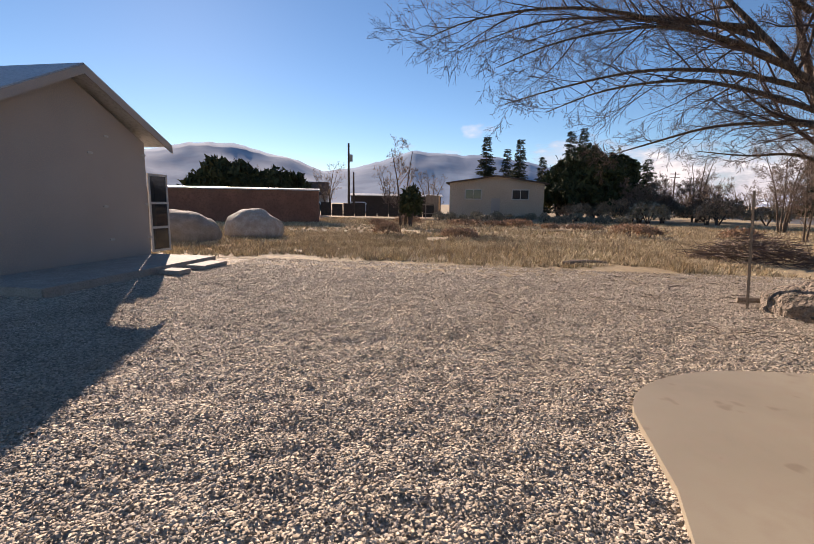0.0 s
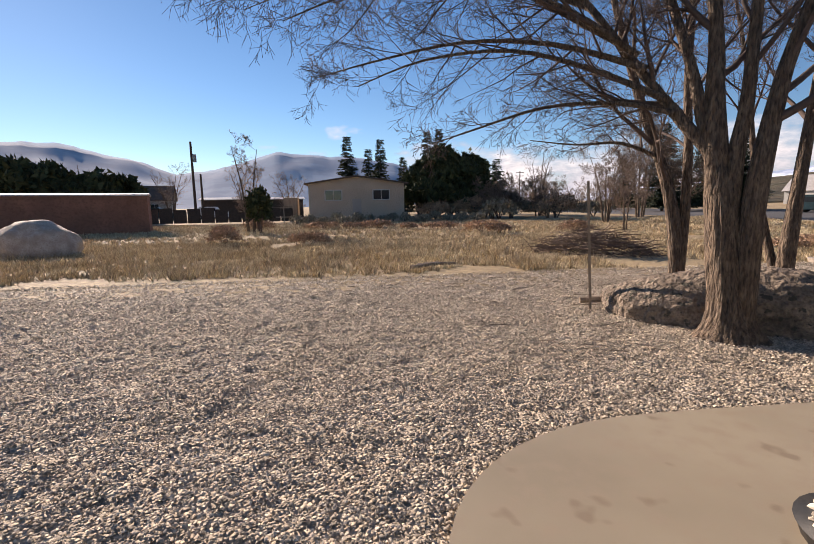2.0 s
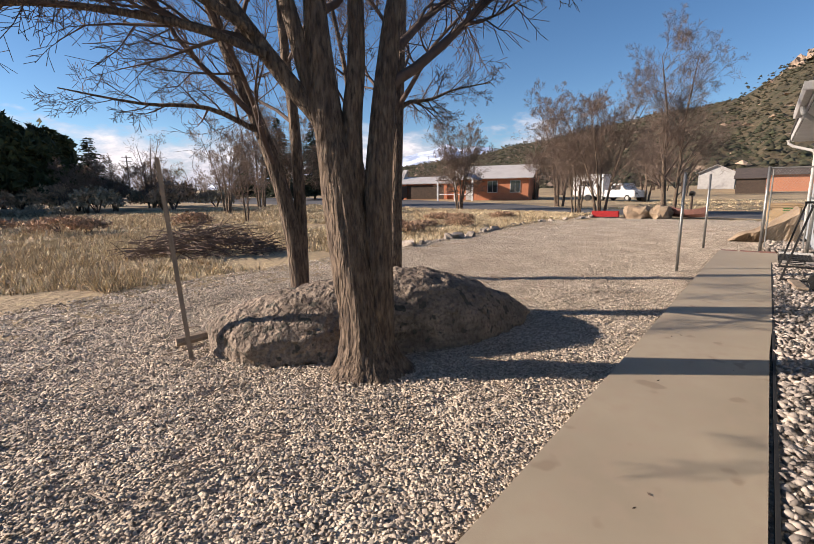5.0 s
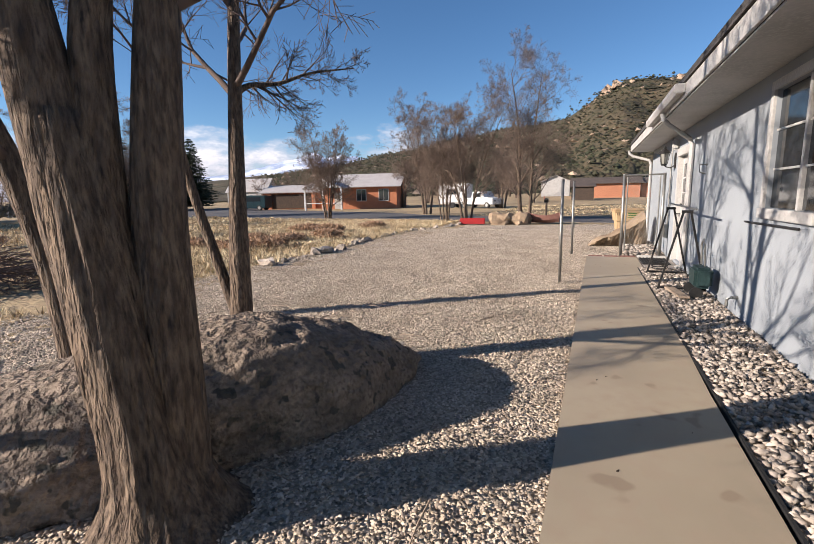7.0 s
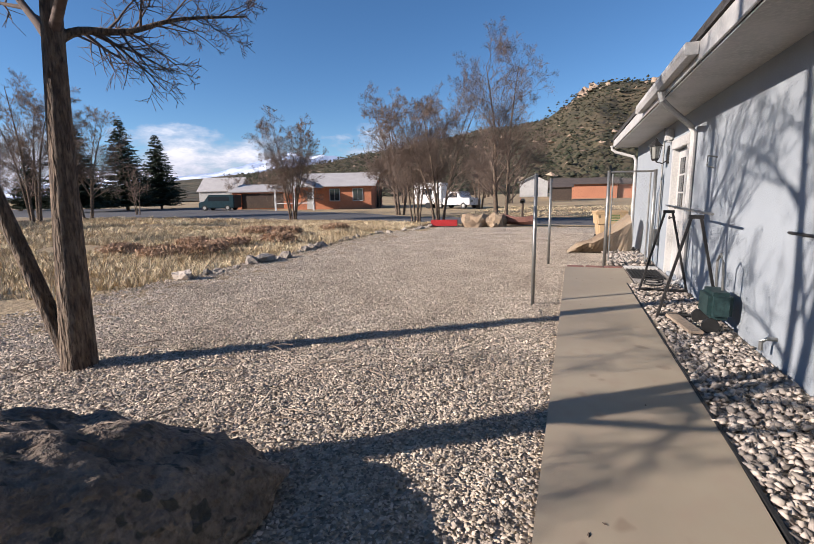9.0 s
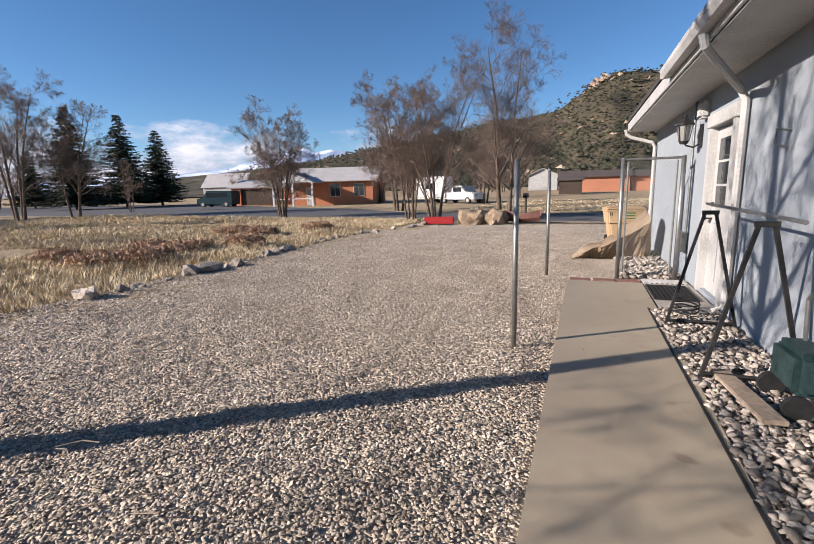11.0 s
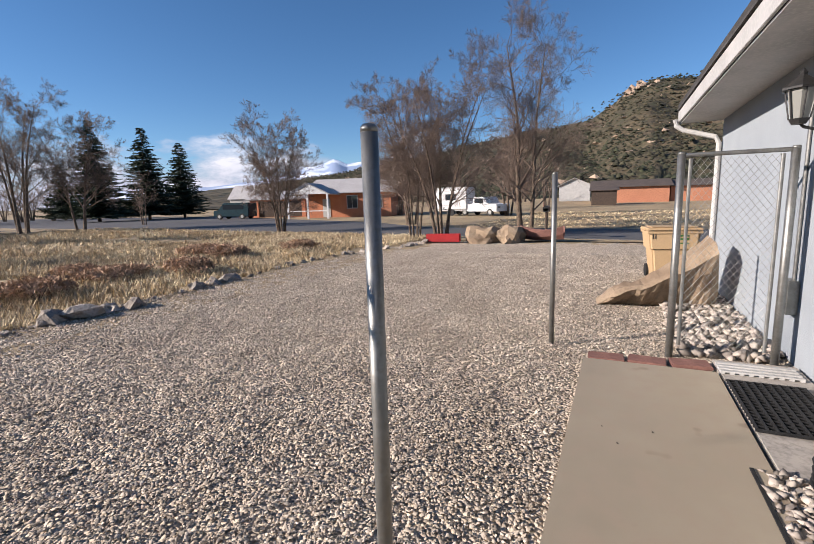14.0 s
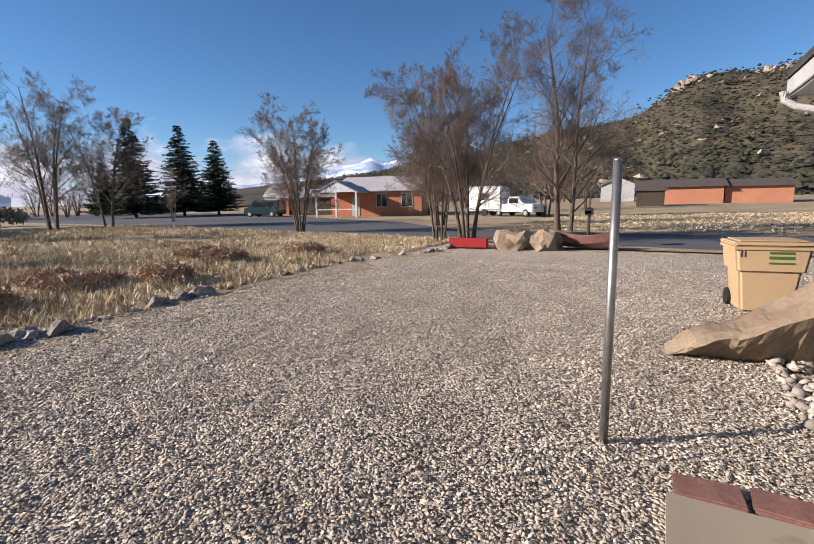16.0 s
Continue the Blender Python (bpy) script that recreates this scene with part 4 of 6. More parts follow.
# ---------- bare trees ----------
class Limbs:
    """Gathers tapering branch tubes as plain vertex and face lists."""

    def __init__(self, seed, least=0.0024):
        self.v, self.f, self.rng, self.least = [], [], random.Random(seed), least

    def line(self, pts, radii, sides):
        base = len(self.v)
        n = len(pts)
        for i, p in enumerate(pts):
            d = (pts[min(i + 1, n - 1)] - pts[max(i - 1, 0)]).normalized()
            a = d.cross(Vector((0.31, 0.87, 0.1))).normalized()
            b = d.cross(a)
            for k in range(sides):
                t = 2 * math.pi * k / sides
                self.v.append(tuple(p + radii[i] * (math.cos(t) * a + math.sin(t) * b)))
        for i in range(n - 1):
            for k in range(sides):
                k1 = (k + 1) % sides
                self.f.append((base + i * sides + k, base + i * sides + k1, base + (i + 1) * sides + k1, base + (i + 1) * sides + k))

    def grow(self, p, d, length, radius, level, plan, lift=0.1):
        """plan: for each level, (children, share of length, sides, steps, wander)."""
        kids, share, sides, steps, wander = plan[level]
        r = self.rng
        pts, radii, dirs = [p.copy()], [radius], [d.copy()]
        for i in range(steps):
            d = (d + Vector((r.gauss(0, wander), r.gauss(0, wander), r.gauss(0, wander) + lift * 0.5))).normalized()
            p = p + d * (length / steps)
            pts.append(p.copy()), dirs.append(d.copy())
            radii.append(max(radius * (1 - 0.82 * (i + 1) / steps), self.least))
        self.line(pts, radii, sides)
        if level + 1 < len(plan):
            self.sprout(pts, dirs, radii, length, level, plan, kids, share, lift)

    def sprout(self, pts, dirs, radii, length, level, plan, kids, share, lift, start=0.22):
        r = self.rng
        for k in range(kids):
            f = start + (1 - start) * (k + r.random()) / kids
            i = min(int(f * (len(pts) - 1)), len(pts) - 2)
            g = f * (len(pts) - 1) - i
            q = pts[i].lerp(pts[i + 1], g)
            side = dirs[i].cross(Vector((r.gauss(0, 1), r.gauss(0, 1), r.gauss(0, 1)))).normalized()
            ang = radians(r.uniform(28, 62))
            nd = (dirs[i] * math.cos(ang) + side * math.sin(ang)).normalized()
            self.grow(q, nd, length * share * r.uniform(0.65, 1.15) * (1.15 - 0.55 * f), max(radii[i] * r.uniform(0.4, 0.62), self.least), level + 1, plan, lift)

    def stem(self, points, r0, r1, plan, kids=9, share=0.45, sides=9, start=0.3, lift=0.1, parent=None, name="stem"):
        """A stem along given points, with limbs on it."""
        pts = [Vector(p) for p in points]
        fine = []
        for i in range(len(pts) - 1):
            for k in range(4):
                f = k / 4
                a, b, c, e = pts[max(i - 1, 0)], pts[i], pts[i + 1], pts[min(i + 2, len(pts) - 1)]
                q = 0.5 * ((2 * b) + (c - a) * f + (2 * a - 5 * b + 4 * c - e) * f * f + (3 * b - a - 3 * c + e) * f ** 3)
                fine.append(q)
        fine.append(pts[-1])
        n = len(fine)
        radii = [r0 + (r1 - r0) * (i / (n - 1)) for i in range(n)]
        dirs = [(fine[min(i + 1, n - 1)] - fine[max(i - 1, 0)]).normalized() for i in range(n)]
        length = sum((fine[i + 1] - fine[i]).length for i in range(n - 1))
        if parent:
            own = Limbs(0)
            own.line(fine, radii, sides)
            own.put(name, M_BARK, parent)
        else:
            self.line(fine, radii, sides)
        self.sprout(fine, dirs, radii, length, 0, plan, kids, share, lift, start)

    def put(self, name, mat, parent):
        ob = mesh_object(name, self.v, self.f, mat, True)
        ob.parent = parent
        return ob


# level: (children, share, sides, steps, wander); level 0 is the stem itself
PLAN = [(9, 0.45, 8, 8, 0.06), (9, 0.5, 5, 6, 0.11), (8, 0.52, 3, 4, 0.14), (6, 0.6, 3, 2, 0.17), (0, 0, 3, 1, 0.2)]


def trunk_bmesh(points, radii, sides=22, seed=0.0):
    """A stout trunk with furrows and a flared foot."""
    bm = bmesh.new()
    rings = []
    pts = [Vector(p) for p in points]
    n = len(pts)
    for i, p in enumerate(pts):
        ring = []
        for k in range(sides):
            t = 2 * math.pi * k / sides
            r = radii[i] * (1 + 0.10 * noise.noise(Vector((math.cos(t) * 1.6, math.sin(t) * 1.6, p.z * 0.5 + seed))) + 0.07 * noise.noise(Vector((math.cos(t) * 5, math.sin(t) * 5, p.z * 0.9 + seed))) + 0.14 * noise.noise(Vector((math.cos(t) * 8, math.sin(t) * 8, p.z * 1.6 + seed))))
            ring.append(bm.verts.new(p + Vector((r * math.cos(t), r * math.sin(t), 0))))
        rings.append(ring)
    for a, b in zip(rings, rings[1:]):
        for k in range(sides):
            bm.faces.new((a[k], a[(k + 1) % sides], b[(k + 1) % sides], b[k]))
    bm.faces.new(rings[-1])
    return bm


def at_tree(o, pts):
    return [(x - o[0], y - o[1], z) for x, y, z in pts]


# the many-stemmed tree beside the mound
T1 = (4.92, 6.12)
tree = thing("bare_tree", (*T1, 0), "large bare many-stemmed elm with furrowed dark bark", "tree")
heights = [-0.08 + 0.08 * k for k in range(25)]
axis = [(0.02 - 0.092 * z, 0.0 + 0.085 * z, z) for z in heights]
girth = [float(np.interp(z, [-0.08, 0, 0.1, 0.25, 0.5, 0.9, 1.4, 1.85], [0.42, 0.34, 0.27, 0.22, 0.19, 0.17, 0.155, 0.12])) for z in heights]
part("trunk", trunk_bmesh(axis, girth, 56), M_BARK, tree, "", True)
stems = [
    ([(4.78, 6.26, 1.5), (4.72, 6.32, 1.96), (4.54, 6.48, 2.27), (4.33, 6.62, 2.6), (4.05, 6.8, 3.05), (3.55, 7.0, 3.75), (2.9, 7.4, 4.7)], 0.09, 0.03),
    ([(4.74, 6.30, 1.8), (4.62, 6.41, 2.42), (4.5, 6.5, 3.0), (4.2, 6.75, 4.2), (3.9, 7.0, 5.6)], 0.08, 0.03),
    ([(4.80, 6.25, 1.3), (4.74, 6.3, 2.0), (4.70, 6.34, 2.6), (4.68, 6.36, 3.2), (4.6, 6.5, 4.6), (4.55, 6.6, 6.2)], 0.14, 0.03),
    ([(4.86, 6.19, 1.0), (4.87, 6.18, 1.96), (4.91, 6.15, 2.43), (4.92, 6.14, 3.2), (5.0, 6.2, 4.6), (5.1, 6.3, 6.4)], 0.095, 0.03),
    ([(4.99, 6.08, 0.05), (4.99, 6.06, 0.6), (5.0, 6.05, 1.36), (5.03, 6.01, 1.96), (5.07, 5.97, 2.45), (5.14, 5.9, 3.0), (5.4, 5.6, 4.4), (5.7, 5.35, 5.8)], 0.15, 0.03),
]
stem_limbs = Limbs(4)
for k, (pts, r0, r1) in enumerate(stems):
    stem_limbs.stem(at_tree(T1, pts), r0, r1, PLAN, 6, 0.42, 12, 0.46, 0.1, tree)
laterals = [
    ([(4.36, 6.5, 2.45), (3.9, 6.85, 2.62), (3.2, 7.3, 2.66), (2.4, 7.7, 2.45), (1.9, 7.9, 2.3)], 0.035, 0.006),
    ([(4.30, 6.55, 2.6), (3.6, 6.9, 3.0), (2.7, 7.1, 3.25), (1.7, 7.35, 3.2), (0.9, 7.6, 2.95)], 0.04, 0.006),
    ([(4.1, 6.65, 2.95), (3.3, 7.3, 3.4), (2.3, 7.9, 3.6), (1.2, 8.4, 3.5), (0.3, 8.6, 3.3)], 0.04, 0.006),
    ([(4.02, 6.7, 3.1), (3.2, 6.8, 3.6), (2.2, 6.9, 3.9), (1.0, 7.0, 3.8), (0.1, 7.1, 3.5)], 0.04, 0.006),
    ([(3.6, 7.0, 3.7), (2.9, 7.6, 4.2), (1.9, 8.2, 4.5), (0.6, 8.8, 4.4)], 0.04, 0.006),
    ([(3.9, 6.95, 4.3), (3.0, 6.7, 4.8), (1.8, 6.5, 5.0), (0.6, 6.4, 4.7)], 0.04, 0.006),
    ([(3.9, 6.9, 3.3), (2.6, 7.0, 3.9), (1.2, 7.2, 4.3), (-0.2, 7.4, 4.3), (-1.2, 7.5, 4.0)], 0.04, 0.005),
    ([(3.5, 7.1, 3.9), (2.2, 7.7, 4.3), (0.8, 8.2, 4.5), (-0.6, 8.6, 4.2)], 0.035, 0.005),
    ([(4.0, 6.9, 4.0), (2.6, 6.5, 4.6), (1.2, 6.2, 4.9), (-0.4, 6.1, 4.8)], 0.04, 0.005),
    ([(5.3, 5.75, 3.8), (5.9, 5.3, 4.1), (6.6, 4.9, 4.2), (7.3, 4.6, 4.0)], 0.035, 0.005),
]
for pts, r0, r1 in laterals:
    stem_limbs.stem(at_tree(T1, pts), r0, r1, PLAN[1:], 17, 0.32, 7, 0.12, 0.06, tree, "bough")
stem_limbs.put("crown", M_TWIG, tree)

T2 = (5.75, 8.05)
tree = thing("bare_tree", (*T2, 0), "bare two-stemmed elm with dark bark behind the mound", "tree")
two = Limbs(9)
two.stem([(0, 0, -0.1), (-0.05, 0.03, 0.9), (-0.22, 0.15, 1.9), (-0.55, 0.4, 3.1), (-0.9, 0.6, 4.5), (-1.2, 0.8, 6.0)], 0.125, 0.03, PLAN, 7, 0.42, 12, 0.33, 0.1, tree)
two.stem([(0.02, 0, 0.3), (0.05, 0, 1.3), (0.03, 0.0, 2.3), (-0.02, 0.05, 3.3), (0.1, 0.2, 5.0), (0.1, 0.3, 6.3)], 0.085, 0.03, PLAN, 8, 0.42, 12, 0.36, 0.1, tree)
two.stem([(-0.3, 0.2, 2.15), (-0.75, 0.5, 2.4), (-1.3, 0.85, 2.42), (-1.9, 1.3, 2.55)], 0.035, 0.006, PLAN[1:], 12, 0.3, 6, 0.15, 0.1, tree, "bough")
two.put("crown", M_TWIG, tree)

T3 = (8.0, 8.45)
tree = thing("bare_tree", (*T3, 0), "slim bare elm with one leaning stem", "tree")
three = Limbs(15)
three.stem([(0, 0, -0.1), (0.03, -0.02, 0.7), (0.06, -0.05, 1.6), (0.12, -0.1, 3.0), (0.2, -0.15, 4.6), (0.25, -0.1, 6.4)], 0.15, 0.03, PLAN, 8, 0.40, 14, 0.5, 0.1, tree)
three.stem([(-0.02, 0.05, 0.0), (-0.12, 0.25, 0.85), (-0.26, 0.4, 1.75), (-0.36, 0.5, 2.7), (-0.45, 0.58, 3.6), (-0.7, 0.8, 5.2)], 0.075, 0.025, PLAN, 7, 0.40, 10, 0.55, 0.1, tree)
three.stem([(0.12, -0.1, 2.75), (0.26, -0.2, 2.86), (0.55, -0.42, 2.92), (0.85, -0.7, 3.08), (1.3, -1.1, 3.2)], 0.045, 0.008, PLAN[1:], 18, 0.42, 7, 0.2, 0.02, tree, "bough")
three.put("crown", M_TWIG, tree)

FAR_PLAN = [(8, 0.5, 5, 6, 0.07), (7, 0.5, 3, 4, 0.12), (6, 0.6, 3, 3, 0.13), (5, 0.8, 3, 2, 0.12), (0, 0, 3, 1, 0.2)]
THICKET_PLAN = [(8, 0.5, 4, 4, 0.07), (6, 0.5, 3, 3, 0.12), (5, 0.55, 3, 2, 0.16), (0, 0, 3, 1, 0.2)]


def far_tree(x, y, height, stems, seed, spread=0.25, label="bare winter tree with a dense crown of fine twigs", r=None, plan=FAR_PLAN, kids=8, start=0.25):
    ob = thing("bare_tree", (x, y, ground_height(x, y)), label, "tree", "bare trees along the road")
    lm = Limbs(seed, 0.0024 + 0.00010 * math.hypot(x - 10, y - 4))
    r = r or height * 0.02
    rg = random.Random(seed + 100)
    if math.hypot(x - 6, y - 4) > 50:
        plan = THICKET_PLAN
    for k in range(stems):
        a = 2 * math.pi * (k + rg.random() * 0.6) / stems
        s = spread * height * rg.uniform(0.5, 1.0) if stems > 1 else 0.04 * height
        c, n = math.cos(a), math.sin(a)
        h = height * rg.uniform(0.72, 0.95)
        b = 0.012 * height * (stems > 1) * 2.5
        lm.stem([(b * c, b * n, -0.1), (b * c + 0.12 * s * c, b * n + 0.12 * s * n, h * 0.25), (0.5 * s * c, 0.5 * s * n, h * 0.6), (s * c, s * n, h)], r * rg.uniform(0.7, 1.1), r * 0.12, plan, kids, 0.40, 6, start, 0.14, ob)
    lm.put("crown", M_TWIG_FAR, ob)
    return ob


far_tree(30.0, 20.8, 5.8, 7, 21, 0.34, r=0.075, kids=10)
far_tree(27.5, 10.5, 6.8, 5, 22, 0.38, r=0.08, kids=12)
far_tree(28.3, 12.0, 6.4, 5, 23, 0.40, r=0.065, kids=12)
far_tree(34.6, 8.3, 12.0, 2, 24, 0.12, r=0.15, kids=26, start=0.16)
far_tree(38, 16.5, 8.8, 4, 25, 0.32, r=0.13, kids=10)
far_tree(27.6, 41.5, 10.6, 4, 26, 0.24, r=0.14, kids=13)
far_tree(30.8, 40.5, 9.2, 3, 27, 0.24, r=0.12, kids=13)
far_tree(39.0, 45.0, 5.5, 3, 28, 0.2, r=0.08)
far_tree(19.5, 33.5, 6.0, 4, 29, 0.24, r=0.1)
far_tree(22.0, 52.0, 8.0, 3, 30, 0.2, r=0.13)
far_tree(15.0, 24.0, 4.6, 2, 31, 0.25, r=0.06)
far_tree(-5.1, 28.6, 5.2, 2, 32, 0.18, "small bare tree with a few broken boughs", r=0.11, kids=4)
far_tree(58, 27, 9.0, 4, 33, 0.25, r=0.14)
far_tree(52, 13, 8.0, 4, 34, 0.3, r=0.13)
far_tree(66, 22, 9.5, 4, 35, 0.3, r=0.14)
far_tree(70, 12, 9.0, 4, 36, 0.3, r=0.14)
far_tree(-22, 62, 6.5, 5, 37, 0.35, r=0.12)
far_tree(-14, 66, 6.5, 5, 38, 0.35, r=0.12)
far_tree(-7, 60, 5.5, 5, 39, 0.4, r=0.11)
far_tree(-33, 66, 7.5, 4, 40, 0.3, r=0.12)
far_tree(14, 44, 4.0, 6, 41, 0.45, r=0.06)
far_tree(17, 47, 4.2, 6, 42, 0.45, r=0.06)
far_tree(20.5, 46, 3.8, 6, 43, 0.45, r=0.06)
far_tree(76, 30, 9, 4, 44, 0.3, r=0.14)
rng = random.Random(61)
for k in range(34):
    az = rng.uniform(58, 83) if k < 22 else rng.uniform(8, 44)
    d = rng.uniform(85, 125)
    far_tree(d * math.cos(radians(az)), d * math.sin(radians(az)), rng.uniform(4.5, 8.5), 5, 400 + k, 0.4, "bare brown tree in a distant thicket", r=0.12, kids=6, plan=THICKET_PLAN)


def conifer(x, y, height, width, seed, label="tall dark green spruce", gaps=0.0):
    ob = thing("spruce", (x, y, ground_height(x, y)), label, "conifer", "conifers beyond the field")
    part("trunk", tb([(0, 0, -0.2), (0, 0, height)], 0, 7, [height * 0.018, 0.02]), M_BARK, ob)
    rg = random.Random(seed)
    v, f = [], []
    rows = int(height * 4.2)
    for i in range(rows):
        fz = (i + 0.5) / rows
        z = height * (0.07 + 0.93 * fz)
        reach = width * (1 - fz) ** 0.85 * rg.uniform(0.8, 1.12) + 0.12
        for k in range(max(5, int(13 * (1 - fz) + 4))):
            if rg.random() < gaps:
                continue
            a = rg.uniform(0, 2 * math.pi)
            c, s = math.cos(a), math.sin(a)
            L = reach * rg.uniform(0.6, 1.1)
            n = max(4, int(L * 7))
            for j in range(n):
                t = (j + rg.random()) / n
                px, py, pz = c * L * t, s * L * t, z - 0.28 * L * t + 0.22 * L * t * t
                for q in range(3):
                    w = rg.uniform(0.24, 0.5) * (1.1 - 0.4 * t)
                    da = a + rg.choice((-1, 1)) * rg.uniform(0.4, 1.2)
                    b = len(v)
                    v += [(px, py, pz), (px + w * 1.5 * math.cos(da), py + w * 1.5 * math.sin(da), pz - rg.uniform(-0.02, 0.22)), (px + w * 0.7 * math.cos(da + 0.7), py + w * 0.7 * math.sin(da + 0.7), pz + rg.uniform(-0.12, 0.1))]
                    f.append((b, b + 1, b + 2))
    cr = mesh_object("crown", v, f, M_NEEDLE)
    cr.parent = ob
    return ob


for k, (az, d, h, w) in enumerate(((89.9, 66, 11.0, 2.6), (87.4, 70, 9.8, 2.2), (85.9, 66, 10.6, 2.4), (83.2, 74, 9.0, 1.9), (80.2, 64, 11.2, 2.6), (78.8, 66, 11.8, 2.8), (72.0, 68, 7.8, 2.8))):
    conifer(d * math.cos(radians(az)), d * math.sin(radians(az)), h, w, 50 + k, gaps=0.25)
for k, (az, d, h, w) in enumerate(((57.9, 72, 12.8, 4.4), (53.4, 76, 12.8, 4.6), (50.0, 80, 11.4, 4.3), (61.0, 95, 9.0, 3.6))):
    conifer(8.8 + d * math.cos(radians(az)), 4.15 + d * math.sin(radians(az)), h, w, 70 + k)


def leafy_bush(name, x, y, size, seed, mat, label, category, count=5000, leaf=0.12, group=""):
    """A bush of many small leaf clumps on a few limbs, with an uneven outline."""
    ob = thing(name, (x, y, ground_height(x, y)), label, category, group)
    rg = random.Random(seed)
    lm = Limbs(seed)
    for k in range(5):
        a = rg.uniform(0, 6.28)
        lm.line([Vector((0, 0, -0.1)), Vector((0.3 * size[0] * math.cos(a), 0.3 * size[1] * math.sin(a), 0.5 * size[2])), Vector((0.5 * size[0] * math.cos(a), 0.5 * size[1] * math.sin(a), 0.85 * size[2]))], [0.03 * size[2], 0.02 * size[2], 0.005 * size[2]], 5)
    lm.put("stem", M_TWIG, ob)
    v, f = [], []
    off = Vector((seed, seed * 0.3, 0))
    for k in range(count):
        d = Vector((rg.gauss(0, 1), rg.gauss(0, 1), rg.gauss(0, 1))).normalized()
        if d.z < -0.25:
            d.z = -d.z
        lump = 1 + 0.30 * noise.noise(d * 2.2 + off) + 0.18 * noise.noise(d * 5 + off)
        r = lump * rg.uniform(0.72, 1.03)
        p = Vector((d.x * size[0] * r, d.y * size[1] * r, max(0.03, 0.45 * size[2] + d.z * 0.55 * size[2] * r)))
        b = len(v)
        for q in range(3):
            v.append(tuple(p + Vector((rg.gauss(0, leaf), rg.gauss(0, leaf), rg.gauss(0, leaf * 1.2)))))
        f.append((b, b + 1, b + 2))
    c = mesh_object("crown", v, f, mat)
    c.parent = ob
    return ob


leafy_bush("juniper", 11.6, 52, (4.2, 4.0, 7.0), 5, M_JUNIPER, "huge dark rounded juniper beside the cream barn", "juniper", 14000, 0.26)
leafy_bush("juniper", 8.6, 55, (2.2, 2.2, 6.0), 6, M_JUNIPER, "tall dark green juniper behind the barn", "juniper", 5000, 0.24)
leafy_bush("evergreen_thicket", -31.5, 52, (4.6, 4.0, 6.0), 7, M_JUNIPER, "wide dark evergreen thicket behind the red wall", "thicket", 9000, 0.28)
leafy_bush("evergreen_thicket", -25.5, 53, (3.8, 3.4, 4.9), 8, M_JUNIPER, "wide dark evergreen thicket behind the red wall", "thicket", 7000, 0.28)
leafy_bush("juniper", -4.6, 28.5, (0.65, 0.6, 2.6), 9, M_JUNIPER, "dark green clump grown into the small tree", "juniper", 900, 0.12)
rng = random.Random(31)
for k in range(17):
    leafy_bush("sagebrush", -3.5 + k * 0.95 + rng.uniform(-0.3, 0.3), 40.5 + rng.uniform(-2, 2), (rng.uniform(0.4, 0.8), 0.6, rng.uniform(0.5, 0.95)), 200 + k, M_SAGE, "pale grey-brown winter sagebrush", "bush", 350, 0.07, "sagebrush by the barn")
for k in range(14):
    x, y = rng.uniform(-8, 12), rng.uniform(20, 36)
    leafy_bush("russet_shrub", x, y, (rng.uniform(0.5, 1.3), 0.7, rng.uniform(0.35, 0.7)), 300 + k, M_BRUSH, "low russet winter shrub in dry grass", "bush", 900, 0.045, "russet shrubs in the field")
for k in range(10):
    x = rng.uniform(12.5, 23.5)
    leafy_bush("russet_shrub", x, rng.uniform(12.6, 16.5), (rng.uniform(0.4, 0.9), 0.6, rng.uniform(0.22, 0.42)), 330 + k, M_BRUSH, "low russet winter shrub in dry grass", "bush", 1800, 0.026, "russet shrubs in the field")

for k in range(16):
    az, d = rng.uniform(60, 81), rng.uniform(44, 62)
    leafy_bush("bare_thicket", d * math.cos(radians(az)), d * math.sin(radians(az)), (rng.uniform(1.2, 2.4), 1.4, rng.uniform(1.3, 2.6)), 520 + k, rng.choice((M_BRUSH, M_SAGE)), "tangled brown winter thicket beyond the field", "thicket", 1500, 0.1, "thickets beyond the field")
# brush pile
pile = Limbs(77)
for k in range(620):
    a, r = pile.rng.uniform(0, 6.28), math.sqrt(pile.rng.random())
    x, y = 1.7 * r * math.cos(a), 0.85 * r * math.sin(a)
    z = 0.72 * math.sqrt(pile.rng.random()) * (1 - r * r) + 0.03
    d = Vector((pile.rng.gauss(0, 1), pile.rng.gauss(0, 0.7), pile.rng.gauss(0, 0.22))).normalized() * pile.rng.uniform(0.3, 0.8)
    p = Vector((x, y, z))
    mid = p + d * 0.5 + Vector((0, 0, pile.rng.uniform(-0.02, 0.08)))
    end = p + d
    end.z = max(end.z, 0.0)
    pile.line([p, mid, end], [0.013, 0.010, 0.004], 4)
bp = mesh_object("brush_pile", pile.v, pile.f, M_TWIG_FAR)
bp.matrix_world = pose(7.7, 14.1, -0.02, 0, 0, -28)
tagged(bp, "heap of cut brown branches on dry grass", "brush pile", kind="stuff")
